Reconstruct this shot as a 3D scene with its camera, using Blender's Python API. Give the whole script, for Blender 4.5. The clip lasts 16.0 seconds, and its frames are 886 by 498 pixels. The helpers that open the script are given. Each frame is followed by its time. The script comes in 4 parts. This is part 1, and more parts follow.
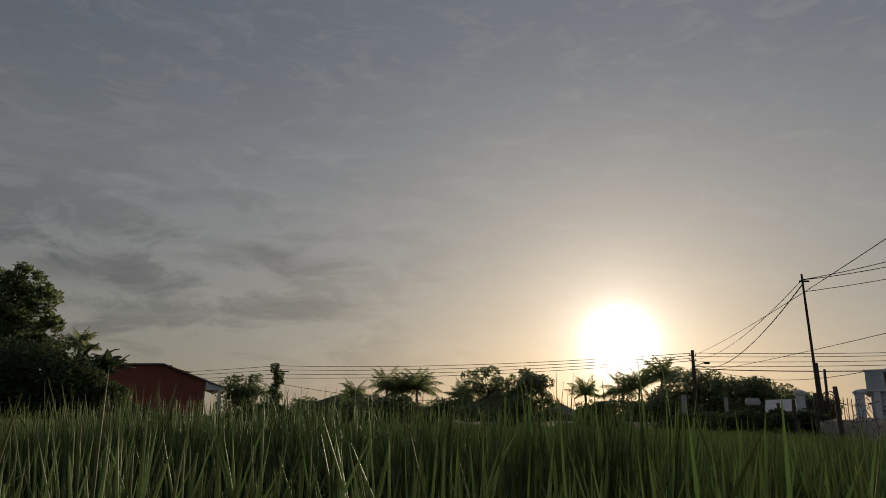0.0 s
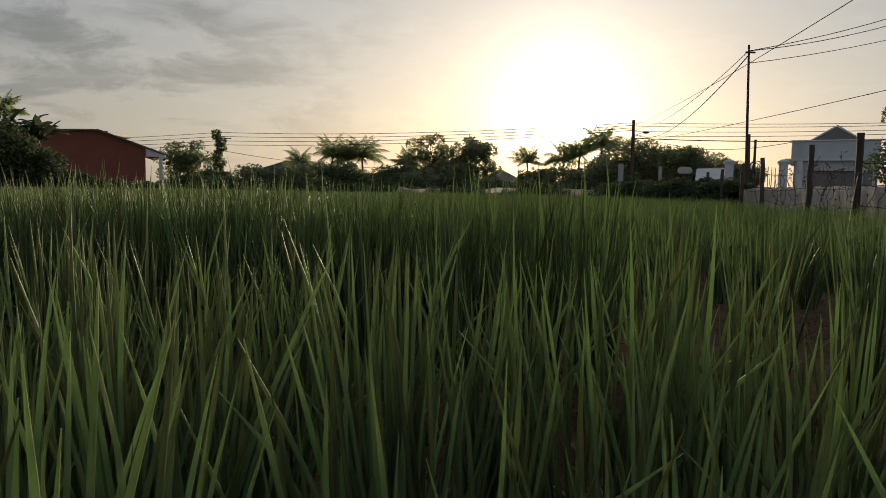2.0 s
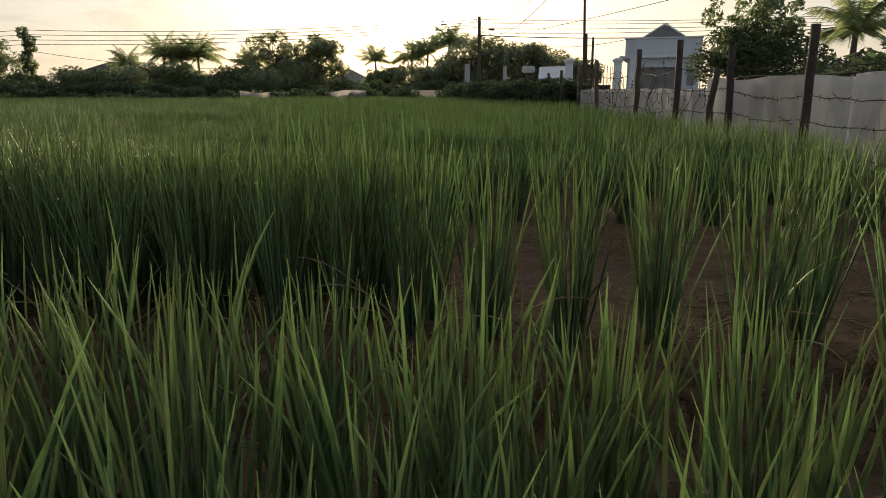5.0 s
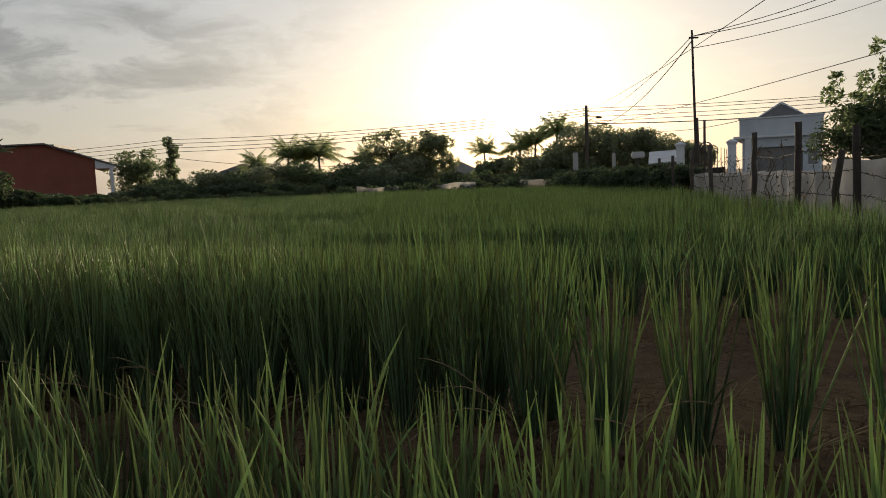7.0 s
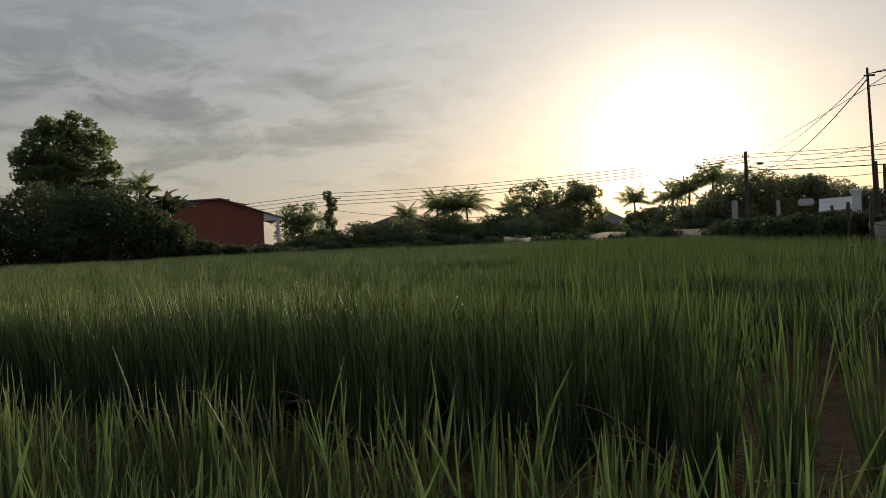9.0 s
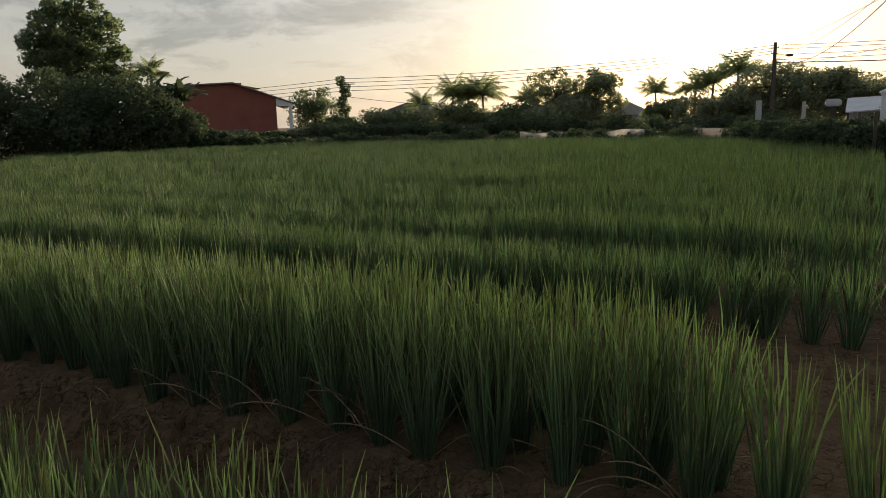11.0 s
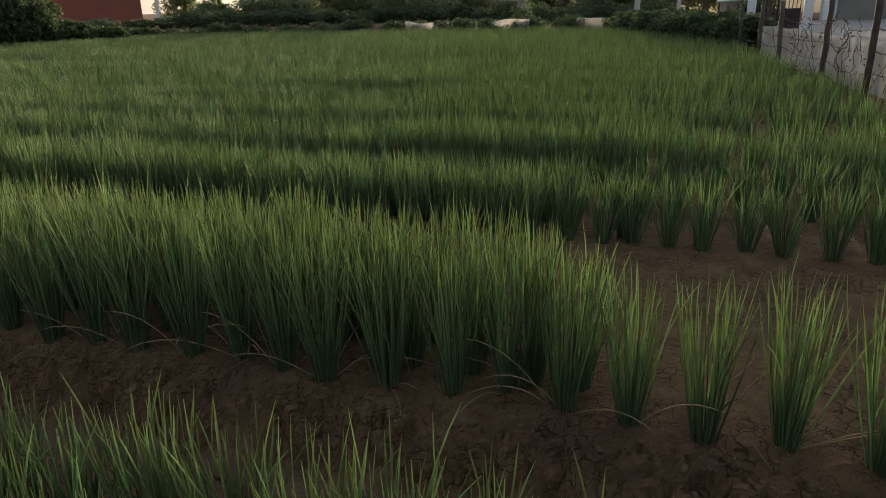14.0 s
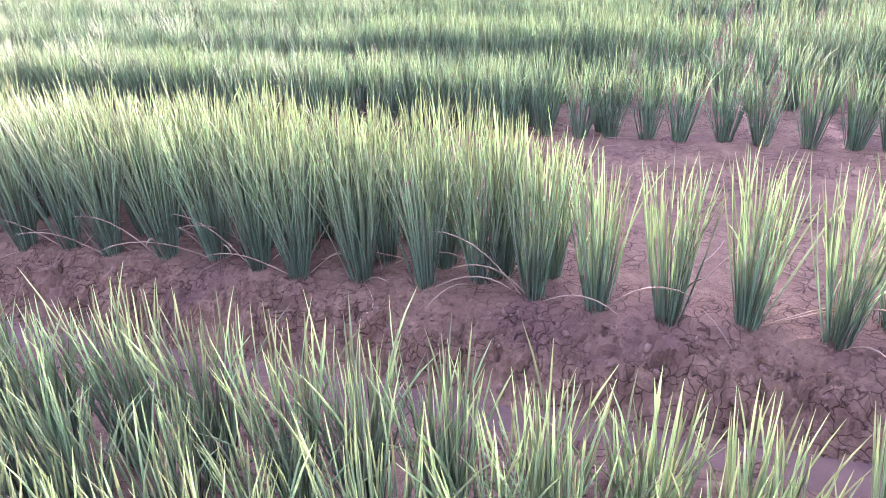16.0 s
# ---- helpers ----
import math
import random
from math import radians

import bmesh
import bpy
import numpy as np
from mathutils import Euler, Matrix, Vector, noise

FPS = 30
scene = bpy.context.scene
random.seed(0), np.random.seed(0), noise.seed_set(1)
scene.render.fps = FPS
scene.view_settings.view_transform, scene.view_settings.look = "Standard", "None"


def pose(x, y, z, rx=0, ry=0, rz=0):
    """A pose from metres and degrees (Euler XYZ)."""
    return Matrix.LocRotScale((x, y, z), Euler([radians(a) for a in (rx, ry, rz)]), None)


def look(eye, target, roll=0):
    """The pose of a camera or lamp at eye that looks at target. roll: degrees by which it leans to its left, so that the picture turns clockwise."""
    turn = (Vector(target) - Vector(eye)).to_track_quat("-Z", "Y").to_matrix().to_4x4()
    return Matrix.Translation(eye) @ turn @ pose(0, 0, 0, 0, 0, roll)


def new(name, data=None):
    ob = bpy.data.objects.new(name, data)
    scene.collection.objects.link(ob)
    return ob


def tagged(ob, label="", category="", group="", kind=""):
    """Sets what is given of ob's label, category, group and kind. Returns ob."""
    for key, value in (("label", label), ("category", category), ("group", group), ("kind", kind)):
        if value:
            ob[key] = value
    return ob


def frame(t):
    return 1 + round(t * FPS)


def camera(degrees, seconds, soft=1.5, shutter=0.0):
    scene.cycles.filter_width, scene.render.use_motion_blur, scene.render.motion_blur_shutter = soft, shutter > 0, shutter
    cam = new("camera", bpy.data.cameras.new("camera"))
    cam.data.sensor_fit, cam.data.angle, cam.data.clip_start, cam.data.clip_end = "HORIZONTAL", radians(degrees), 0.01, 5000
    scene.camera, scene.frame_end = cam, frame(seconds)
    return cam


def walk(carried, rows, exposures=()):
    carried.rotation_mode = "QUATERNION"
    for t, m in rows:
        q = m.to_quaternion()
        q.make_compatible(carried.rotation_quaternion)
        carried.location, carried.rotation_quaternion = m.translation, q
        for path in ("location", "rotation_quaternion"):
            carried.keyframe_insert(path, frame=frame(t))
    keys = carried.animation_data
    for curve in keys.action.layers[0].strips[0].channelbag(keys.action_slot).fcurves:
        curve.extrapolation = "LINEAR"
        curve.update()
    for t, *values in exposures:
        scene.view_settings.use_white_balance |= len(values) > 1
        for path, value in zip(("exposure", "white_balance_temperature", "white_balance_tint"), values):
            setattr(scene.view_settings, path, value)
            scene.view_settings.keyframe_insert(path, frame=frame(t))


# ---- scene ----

# ---------------------------------------------------------------- camera
cam = camera(64.5, 16.0, soft=0.95)
PATH = [
    (0, (0.212, 0.1, 0.542), (0.205, 2.041, 1.022), 0.9),
    (0.5, (0.215, 0.1, 0.545), (0.203, 2.071, 0.882), 0.9),
    (1, (0.205, 0.1, 0.548), (0.208, 2.095, 0.692), 0.7),
    (1.5, (0.19, 0.09, 0.552), (0.272, 2.087, 0.471), 0.7),
    (2, (0.195, 0.08, 0.592), (0.352, 2.067, 0.423), 0.9),
    (2.5, (0.225, 0.07, 0.628), (0.578, 2.024, 0.389), 1.3),
    (3, (0.244, 0.065, 0.662), (0.705, 1.997, 0.425), 1.3),
    (3.5, (0.258, 0.065, 0.682), (0.749, 1.978, 0.368), 0.6),
    (3.7, (0.262, 0.065, 0.69), (0.760, 1.968, 0.327), 0.4),
    (5.8, (0.292, 0.083, 0.783), (0.856, 1.949, 0.334), -0.2),
    (6, (0.282, 0.067, 0.79), (0.803, 1.957, 0.394), -0.7),
    (6.5, (0.265, 0.033, 0.804), (0.666, 1.975, 0.538), -1.9),
    (6.8, (0.258, 0.022, 0.808), (0.561, 1.987, 0.590), -2.3),
    (7, (0.253, 0.015, 0.811), (0.513, 1.989, 0.618), -2.4),
    (7.5, (0.237, 0.009, 0.809), (0.354, 2.002, 0.686), -2.6),
    (8, (0.228, 0.006, 0.805), (0.252, 2.004, 0.729), -2.6),
    (8.5, (0.219, 0.012, 0.798), (0.165, 2.01, 0.751), -2.4),
    (9, (0.213, 0.011, 0.788), (0.067, 2.006, 0.756), -2.5),
    (9.2, (0.213, 0.013, 0.786), (0.005, 2.002, 0.758), -2.7),
    (11.3, (0.222, 0.023, 1.32), (0.052, 1.974, 0.915), -1.0),
    (11.5, (0.237, 0.003, 1.379), (0.168, 1.956, 0.955), 0.1),
    (12, (0.26, -0.029, 1.439), (0.311, 1.927, 1.024), 0.9),
    (12.3, (0.255, -0.046, 1.453), (0.313, 1.932, 1.167), 0.5),
    (12.5, (0.252, -0.058, 1.462), (0.312, 1.931, 1.272), 0.2),
    (13, (0.246, -0.07, 1.464), (0.338, 1.925, 1.362), -0.2),
    (13.5, (0.249, -0.094, 1.444), (0.35, 1.884, 1.168), -0.9),
    (13.9, (0.242, -0.093, 1.426), (0.341, 1.822, 0.855), -1.6),
    (14, (0.236, -0.105, 1.417), (0.34, 1.781, 0.761), -1.7),
    (14.5, (0.278, -0.138, 1.393), (0.376, 1.71, 0.636), -2.1),
    (15, (0.32, -0.144, 1.374), (0.417, 1.679, 0.557), -2.6),
    (15.5, (0.335, -0.133, 1.367), (0.435, 1.67, 0.506), -3.1),
    (16, (0.322, -0.125, 1.354), (0.431, 1.66, 0.459), -3.2),
]
EXPOSURES = [(0.0, -0.95, 6500, 10), (0.5, -0.85, 6500, 10), (1.0, -0.75, 6500, 10), (1.5, -0.45, 6500, 10),
             (2.0, -0.15, 6500, 10), (2.5, 0.25, 6500, 10), (3.5, 0.5, 6500, 10), (6.0, 0.5, 6500, 10), (7.0, 0.15, 6500, 10),
             (8.0, -0.05, 6500, 10), (9.2, -0.1, 6500, 10), (11.3, 0.35, 6500, 10), (12.5, 0.12, 6500, 10), (13.0, -0.2, 6500, 10),
             (13.5, -0.2, 6500, 10), (13.9, 0.3, 6500, 10), (14.1, 1.6, 6400, 12), (14.4, 3.0, 5750, 40), (15.0, 3.9, 5250, 58),
             (16.0, 4.05, 5200, 62)]
walk(cam, [(t, look(e, g, r)) for t, e, g, r in PATH], EXPOSURES)

# ---------------------------------------------------------------- sky and sun
SUN_AZ, SUN_EL = radians(14.0), radians(6.3)      # to the right of straight ahead, above the horizon
SUN_DIR = Vector((math.sin(SUN_AZ) * math.cos(SUN_EL), math.cos(SUN_AZ) * math.cos(SUN_EL), math.sin(SUN_EL)))


def link(nt, a, b):
    nt.links.new(a, b)


def mnode(nt, op, a=None, b=None, c=None, clamp=False):
    n = nt.nodes.new("ShaderNodeMath")
    n.operation, n.use_clamp = op, clamp
    for i, v in enumerate((a, b, c)):
        if v is None:
            continue
        if isinstance(v, (int, float)):
            n.inputs[i].default_value = v
        else:
            nt.links.new(v, n.inputs[i])
    return n.outputs[0]


def vnode(nt, op, a, b=None):
    n = nt.nodes.new("ShaderNodeVectorMath")
    n.operation = op
    for i, v in enumerate((a, b)):
        if v is None:
            continue
        if isinstance(v, (tuple, Vector)):
            n.inputs[i].default_value = v
        else:
            nt.links.new(v, n.inputs[i])
    return n.outputs["Value"] if op == "DOT_PRODUCT" else n.outputs[0]


def mixc(nt, fac, a, b, blend="MIX"):
    n = nt.nodes.new("ShaderNodeMix")
    n.data_type, n.blend_type = "RGBA", blend
    for sock, v in ((n.inputs[0], fac), (n.inputs[6], a), (n.inputs[7], b)):
        if isinstance(v, (int, float)):
            sock.default_value = v
        elif isinstance(v, tuple):
            sock.default_value = (*v, 1.0) if len(v) == 3 else v
        else:
            nt.links.new(v, sock)
    return n.outputs[2]


def ramp(nt, fac, stops):
    n = nt.nodes.new("ShaderNodeValToRGB")
    els = n.color_ramp.elements
    while len(els) < len(stops):
        els.new(0.5)
    for e, (p, c) in zip(els, stops):
        e.position = p
        e.color = (c, c, c, 1) if isinstance(c, (int, float)) else (*c, 1)
    nt.links.new(fac, n.inputs[0])
    return n.outputs[0]


def noise_tex(nt, vec, scale, detail=4, rough=0.55, dist=0.0):
    n = nt.nodes.new("ShaderNodeTexNoise")
    n.inputs["Scale"].default_value, n.inputs["Detail"].default_value = scale, detail
    n.inputs["Roughness"].default_value, n.inputs["Distortion"].default_value = rough, dist
    if vec is not None:
        nt.links.new(vec, n.inputs["Vector"])
    return n.outputs["Fac"]


def build_world():
    w = bpy.data.worlds.new("hazy_morning_sky")
    scene.world = w
    w.use_nodes = True
    nt = w.node_tree
    bg = nt.nodes["Background"]
    sky = nt.nodes.new("ShaderNodeTexSky")
    sky.sky_type, sky.sun_disc = "NISHITA", False
    sky.sun_elevation, sky.sun_rotation = SUN_EL, SUN_AZ
    sky.air_density, sky.dust_density, sky.ozone_density = 1.0, 1.5, 1.0
    tc = nt.nodes.new("ShaderNodeTexCoord").outputs["Generated"]
    d = vnode(nt, "NORMALIZE", tc)
    sep = nt.nodes.new("ShaderNodeSeparateXYZ")
    link(nt, d, sep.inputs[0])
    x, y, z = sep.outputs
    el = mnode(nt, "ARCSINE", z)
    elp = mnode(nt, "MAXIMUM", el, 0.0)
    az = mnode(nt, "ARCTAN2", x, y)
    cosang = mnode(nt, "MINIMUM", vnode(nt, "DOT_PRODUCT", d, tuple(SUN_DIR)), 1.0)
    ang = mnode(nt, "MULTIPLY", mnode(nt, "ARCCOSINE", cosang), 180 / math.pi)
    # thin veil of high cloud: pale and warm low down, blue-grey higher up
    veil = ramp(nt, mnode(nt, "DIVIDE", elp, 1.2), [(0.0, (0.37, 0.34, 0.29)), (0.09, (0.375, 0.36, 0.33)), (0.2, (0.325, 0.335, 0.345)),
                                                   (0.42, (0.195, 0.222, 0.275)), (1.0, (0.15, 0.185, 0.25))])
    # streaky cloud, flattened towards the horizon
    comb = nt.nodes.new("ShaderNodeCombineXYZ")
    link(nt, mnode(nt, "MULTIPLY", az, 1.0), comb.inputs[0])
    link(nt, mnode(nt, "MULTIPLY", el, 2.9), comb.inputs[1])
    comb.inputs[2].default_value = 3.1
    n1 = noise_tex(nt, comb.outputs[0], 8.5, 8, 0.62, 0.5)
    n2 = noise_tex(nt, comb.outputs[0], 2.6, 3, 0.5, 0.3)
    cl = mnode(nt, "MULTIPLY", n1, mnode(nt, "MULTIPLY_ADD", n2, 1.2, 0.4))
    cl = ramp(nt, cl, [(0.47, 0.0), (0.60, 1.0)])
    # darker broken cloud to the left of the sun, bright thin haze elsewhere
    left = ramp(nt, mnode(nt, "MULTIPLY_ADD", az, -0.8, 0.2), [(0.12, 0.1), (0.42, 1.0)])
    band = ramp(nt, elp, [(0.02, 0.25), (0.07, 1.0), (0.21, 1.0), (0.34, 0.2)])
    dark = mnode(nt, "MULTIPLY", cl, mnode(nt, "MULTIPLY", left, band))
    veil = mixc(nt, mnode(nt, "MULTIPLY", dark, 0.78), veil, (0.165, 0.17, 0.18))
    # two long ragged streaks of grey cloud
    for a0, e0, wa, we, tilt in ((-16.5, 12.6, 6.0, 1.1, -0.03), (-11.0, 8.7, 6.0, 0.95, 0.02), (-27.0, 10.5, 6.0, 1.2, -0.05)):
        da = mnode(nt, "ADD", az, -math.radians(a0))
        de = mnode(nt, "ADD", mnode(nt, "ADD", el, -math.radians(e0)), mnode(nt, "MULTIPLY", da, -tilt))
        q = mnode(nt, "ADD", mnode(nt, "POWER", mnode(nt, "DIVIDE", mnode(nt, "ABSOLUTE", da), math.radians(wa)), 2.0), mnode(nt, "POWER", mnode(nt, "DIVIDE", mnode(nt, "ABSOLUTE", de), math.radians(we)), 2.0))
        m = mnode(nt, "MULTIPLY", mnode(nt, "EXPONENT", mnode(nt, "MULTIPLY", q, -1.0)), mnode(nt, "MULTIPLY_ADD", n1, 2.6, -0.55))
        veil = mixc(nt, mnode(nt, "MULTIPLY", ramp(nt, m, [(0.12, 0.0), (0.62, 1.0)]), 0.75), veil, (0.15, 0.155, 0.165))
    light = ramp(nt, noise_tex(nt, comb.outputs[0], 12.0, 7, 0.65, 0.8), [(0.5, 0.0), (0.72, 1.0)])
    veil = mixc(nt, mnode(nt, "MULTIPLY", light, 0.18), veil, (0.60, 0.57, 0.52))
    # the veil dims away from the sun and glows round it
    veil = mixc(nt, 1.0, veil, ramp(nt, mnode(nt, "DIVIDE", ang, 60.0), [(0.30, 1.0), (0.85, 0.86)]), "MULTIPLY")
    wide = mnode(nt, "MULTIPLY", mnode(nt, "EXPONENT", mnode(nt, "DIVIDE", ang, -16.0)), 0.50)
    mid = mnode(nt, "MULTIPLY", mnode(nt, "EXPONENT", mnode(nt, "DIVIDE", ang, -2.2)), 2.7)
    core = mnode(nt, "MULTIPLY", mnode(nt, "EXPONENT", mnode(nt, "MULTIPLY", mnode(nt, "POWER", mnode(nt, "DIVIDE", ang, 1.55), 2.0), -1.0)), 14.0)
    glow = mixc(nt, 1.0, (1.0, 0.965, 0.90), mnode(nt, "ADD", wide, mid), "MULTIPLY")
    glow2 = mixc(nt, 1.0, (1.0, 0.95, 0.85), core, "MULTIPLY")
    tot = mixc(nt, 1.0, mixc(nt, 1.0, veil, glow, "ADD"), glow2, "ADD")
    tot = mixc(nt, 1.0, tot, mixc(nt, 1.0, sky.outputs[0], (0.02, 0.02, 0.02), "MULTIPLY"), "ADD")
    # the far side of the hazy sky, which the sun lights from the front, is a little brighter
    back = ramp(nt, mnode(nt, "MULTIPLY_ADD", cosang, 0.5, 0.5), [(0.0, 1.05), (0.7, 1.0)])
    tot = mixc(nt, 1.0, tot, back, "MULTIPLY")
    link(nt, tot, bg.inputs[0])
    bg.inputs[1].default_value = 1.0


build_world()
sun_data = bpy.data.lights.new("sun", "SUN")
sun_data.energy, sun_data.angle, sun_data.color = 3.9, radians(2.0), (1.0, 0.80, 0.55)
sun = new("sun", sun_data)
sun.matrix_world = look((0, 0, 30), Vector((0, 0, 30)) - SUN_DIR)

# ---------------------------------------------------------------- materials


def material(name, col_a, col_b, scale, rough=0.7, bump=0.0, bump_scale=None, fine=None, transl=0.0, spec=0.4, metal=0.0, vary=0.0,
             stain=None, space="Object", coat=0.0, island=False, glow_through=1.7, tips=None):
    m = bpy.data.materials.new(name)
    m.use_nodes = True
    nt = m.node_tree
    bsdf = nt.nodes["Principled BSDF"]
    vec = nt.nodes.new("ShaderNodeTexCoord").outputs[space]
    n1 = noise_tex(nt, vec, scale, 5, 0.6)
    col = mixc(nt, ramp(nt, n1, [(0.3, 0.0), (0.7, 1.0)]), col_a, col_b)
    if tips:
        zz = nt.nodes.new("ShaderNodeSeparateXYZ")
        link(nt, vec, zz.inputs[0])
        col = mixc(nt, ramp(nt, mnode(nt, "DIVIDE", zz.outputs[2], 0.62), [(0.25, 0.0), (0.95, 1.0)]), col, mixc(nt, 0.8, col, tips))
    if fine:
        n2 = noise_tex(nt, vec, fine, 3, 0.7)
        col = mixc(nt, ramp(nt, n2, [(0.35, 0.0), (0.75, 0.5)]), col, tuple(0.55 * v for v in col_a))
    if stain:
        n3 = noise_tex(nt, vec, scale * 0.23, 4, 0.65, 0.8)
        col = mixc(nt, ramp(nt, n3, [(0.48, 0.0), (0.66, 0.75)]), col, stain)
    if vary:
        info = nt.nodes.new("ShaderNodeNewGeometry").outputs["Random Per Island"] if island else nt.nodes.new("ShaderNodeObjectInfo").outputs["Random"]
        hsv = nt.nodes.new("ShaderNodeHueSaturation")
        link(nt, mnode(nt, "MULTIPLY_ADD", info, vary, 1 - vary / 2), hsv.inputs["Value"])
        link(nt, mnode(nt, "MULTIPLY_ADD", info, vary * 0.06, 0.5 - vary * 0.03), hsv.inputs["Hue"])
        link(nt, col, hsv.inputs["Color"])
        col = hsv.outputs[0]
    link(nt, col, bsdf.inputs["Base Color"])
    bsdf.inputs["Roughness"].default_value = rough
    bsdf.inputs["Metallic"].default_value = metal
    bsdf.inputs["Specular IOR Level"].default_value = spec
    bsdf.inputs["Coat Weight"].default_value = coat
    if bump:
        b = nt.nodes.new("ShaderNodeBump")
        b.inputs["Strength"].default_value, b.inputs["Distance"].default_value = bump, 0.02
        link(nt, noise_tex(nt, vec, bump_scale or scale * 4, 6, 0.7), b.inputs["Height"])
        link(nt, b.outputs[0], bsdf.inputs["Normal"])
    if transl:
        t = nt.nodes.new("ShaderNodeBsdfTranslucent")
        bright = nt.nodes.new("ShaderNodeHueSaturation")
        bright.inputs["Value"].default_value, bright.inputs["Saturation"].default_value = glow_through, 0.90
        link(nt, col, bright.inputs["Color"])
        link(nt, bright.outputs[0], t.inputs[0])
        mix = nt.nodes.new("ShaderNodeMixShader")
        mix.inputs[0].default_value = transl
        link(nt, bsdf.outputs[0], mix.inputs[1])
        link(nt, t.outputs[0], mix.inputs[2])
        link(nt, mix.outputs[0], nt.nodes["Material Output"].inputs[0])
    return m


M_ONION = material("onion_leaf", (0.103, 0.155, 0.082), (0.150, 0.198, 0.116), 9, rough=0.65, transl=0.46, spec=0.05, vary=0.8, island=True, glow_through=3.0, tips=(0.212, 0.248, 0.106))
M_LEAF = material("near_onion_leaf", (0.103, 0.155, 0.082), (0.150, 0.198, 0.116), 9, rough=0.5, transl=0.41, spec=0.10, vary=0.8, glow_through=2.8, tips=(0.212, 0.248, 0.106))
M_DEW = bpy.data.materials.new("dew")
M_DEW.use_nodes = True
_dew = M_DEW.node_tree.nodes["Principled BSDF"].inputs
_dew["Base Color"].default_value, _dew["Roughness"].default_value, _dew["IOR"].default_value = (0.95, 0.97, 0.97, 1), 0.03, 1.33
_dew["Transmission Weight"].default_value = 0.8
M_DRY = material("dry_leaf", (0.27, 0.19, 0.10), (0.36, 0.27, 0.15), 20, rough=0.8, fine=80, transl=0.2, vary=0.4, island=True)
M_SOIL = material("red_clay_soil", (0.155, 0.094, 0.050), (0.265, 0.170, 0.092), 7, rough=0.95, bump=1.0, bump_scale=55, fine=34, stain=(0.13, 0.076, 0.050), spec=0.08, vary=0.2)


def crack(m, scale=11.0, depth=0.6):
    """Drying cracks in the clay: fine dark lines between small plates."""
    nt = m.node_tree
    vec = nt.nodes.new("ShaderNodeTexCoord").outputs["Object"]
    n = nt.nodes.new("ShaderNodeTexNoise")
    n.inputs["Scale"].default_value = 9.0
    link(nt, vec, n.inputs["Vector"])
    warped = vnode(nt, "ADD", vec, vnode(nt, "MULTIPLY", n.outputs["Color"], (0.14, 0.14, 0.14)))
    vor = nt.nodes.new("ShaderNodeTexVoronoi")
    vor.feature = "DISTANCE_TO_EDGE"
    vor.inputs["Scale"].default_value = scale
    link(nt, warped, vor.inputs["Vector"])
    line = ramp(nt, vor.outputs["Distance"], [(0.0, 0.05), (0.05, 1.0)])
    where = ramp(nt, noise_tex(nt, vec, 3.0, 3), [(0.43, 1.0), (0.55, 0.0)])
    h = mnode(nt, "MAXIMUM", line, where)
    old = nt.nodes["Bump"]
    b = nt.nodes.new("ShaderNodeBump")
    b.inputs["Strength"].default_value, b.inputs["Distance"].default_value = depth, 0.012
    link(nt, h, b.inputs["Height"])
    link(nt, old.outputs[0], b.inputs["Normal"])
    bsdf = nt.nodes["Principled BSDF"]
    link(nt, b.outputs[0], bsdf.inputs["Normal"])
    src = bsdf.inputs["Base Color"].links[0].from_socket
    link(nt, mixc(nt, h, mixc(nt, 1.0, src, (0.38, 0.35, 0.35), "MULTIPLY"), src), bsdf.inputs["Base Color"])


crack(M_SOIL, 17.0, 0.7)
M_CLOD = material("dry_clod", (0.14, 0.085, 0.050), (0.22, 0.14, 0.082), 9, rough=0.9, bump=0.8, bump_scale=70, vary=0.35, island=True, spec=0.2)
M_MUD = material("wet_mud", (0.115, 0.070, 0.040), (0.160, 0.100, 0.060), 7, rough=0.75, bump=0.9, bump_scale=22, spec=0.15, stain=(0.09, 0.055, 0.045))
M_TREE = material("tree_leaf", (0.06, 0.08, 0.032), (0.09, 0.115, 0.05), 1.5, rough=0.55, transl=0.55, vary=0.6, island=True, glow_through=3.2)
M_TREE2 = material("olive_tree_leaf", (0.095, 0.108, 0.055), (0.135, 0.142, 0.08), 1.5, rough=0.55, transl=0.65, vary=0.6, island=True, glow_through=3.6)
M_HEDGE = material("hedge_leaf", (0.04, 0.065, 0.025), (0.07, 0.095, 0.04), 2.0, rough=0.6, transl=0.4, vary=0.6, island=True)
M_PALM = material("palm_leaf", (0.07, 0.095, 0.035), (0.11, 0.125, 0.05), 1.5, rough=0.5, transl=0.65, vary=0.4, island=True, glow_through=3.6)
M_BARK = material("bark", (0.10, 0.075, 0.055), (0.16, 0.125, 0.095), 6, rough=0.9, bump=0.8, fine=30)
M_POST = material("weathered_post", (0.07, 0.055, 0.045), (0.12, 0.095, 0.08), 8, rough=0.9, bump=0.8, bump_scale=40, fine=50, vary=0.4, stain=(0.05, 0.045, 0.03))
M_WIRE = material("rusty_wire", (0.06, 0.045, 0.04), (0.11, 0.07, 0.05), 30, rough=0.7, metal=0.5)
M_CABLE = material("black_cable", (0.03, 0.03, 0.03), (0.05, 0.05, 0.05), 3, rough=0.6)
M_LANE = material("lane_concrete", (0.27, 0.255, 0.235), (0.36, 0.345, 0.32), 0.9, rough=0.9, bump=0.3, bump_scale=25, fine=14, stain=(0.21, 0.185, 0.155))
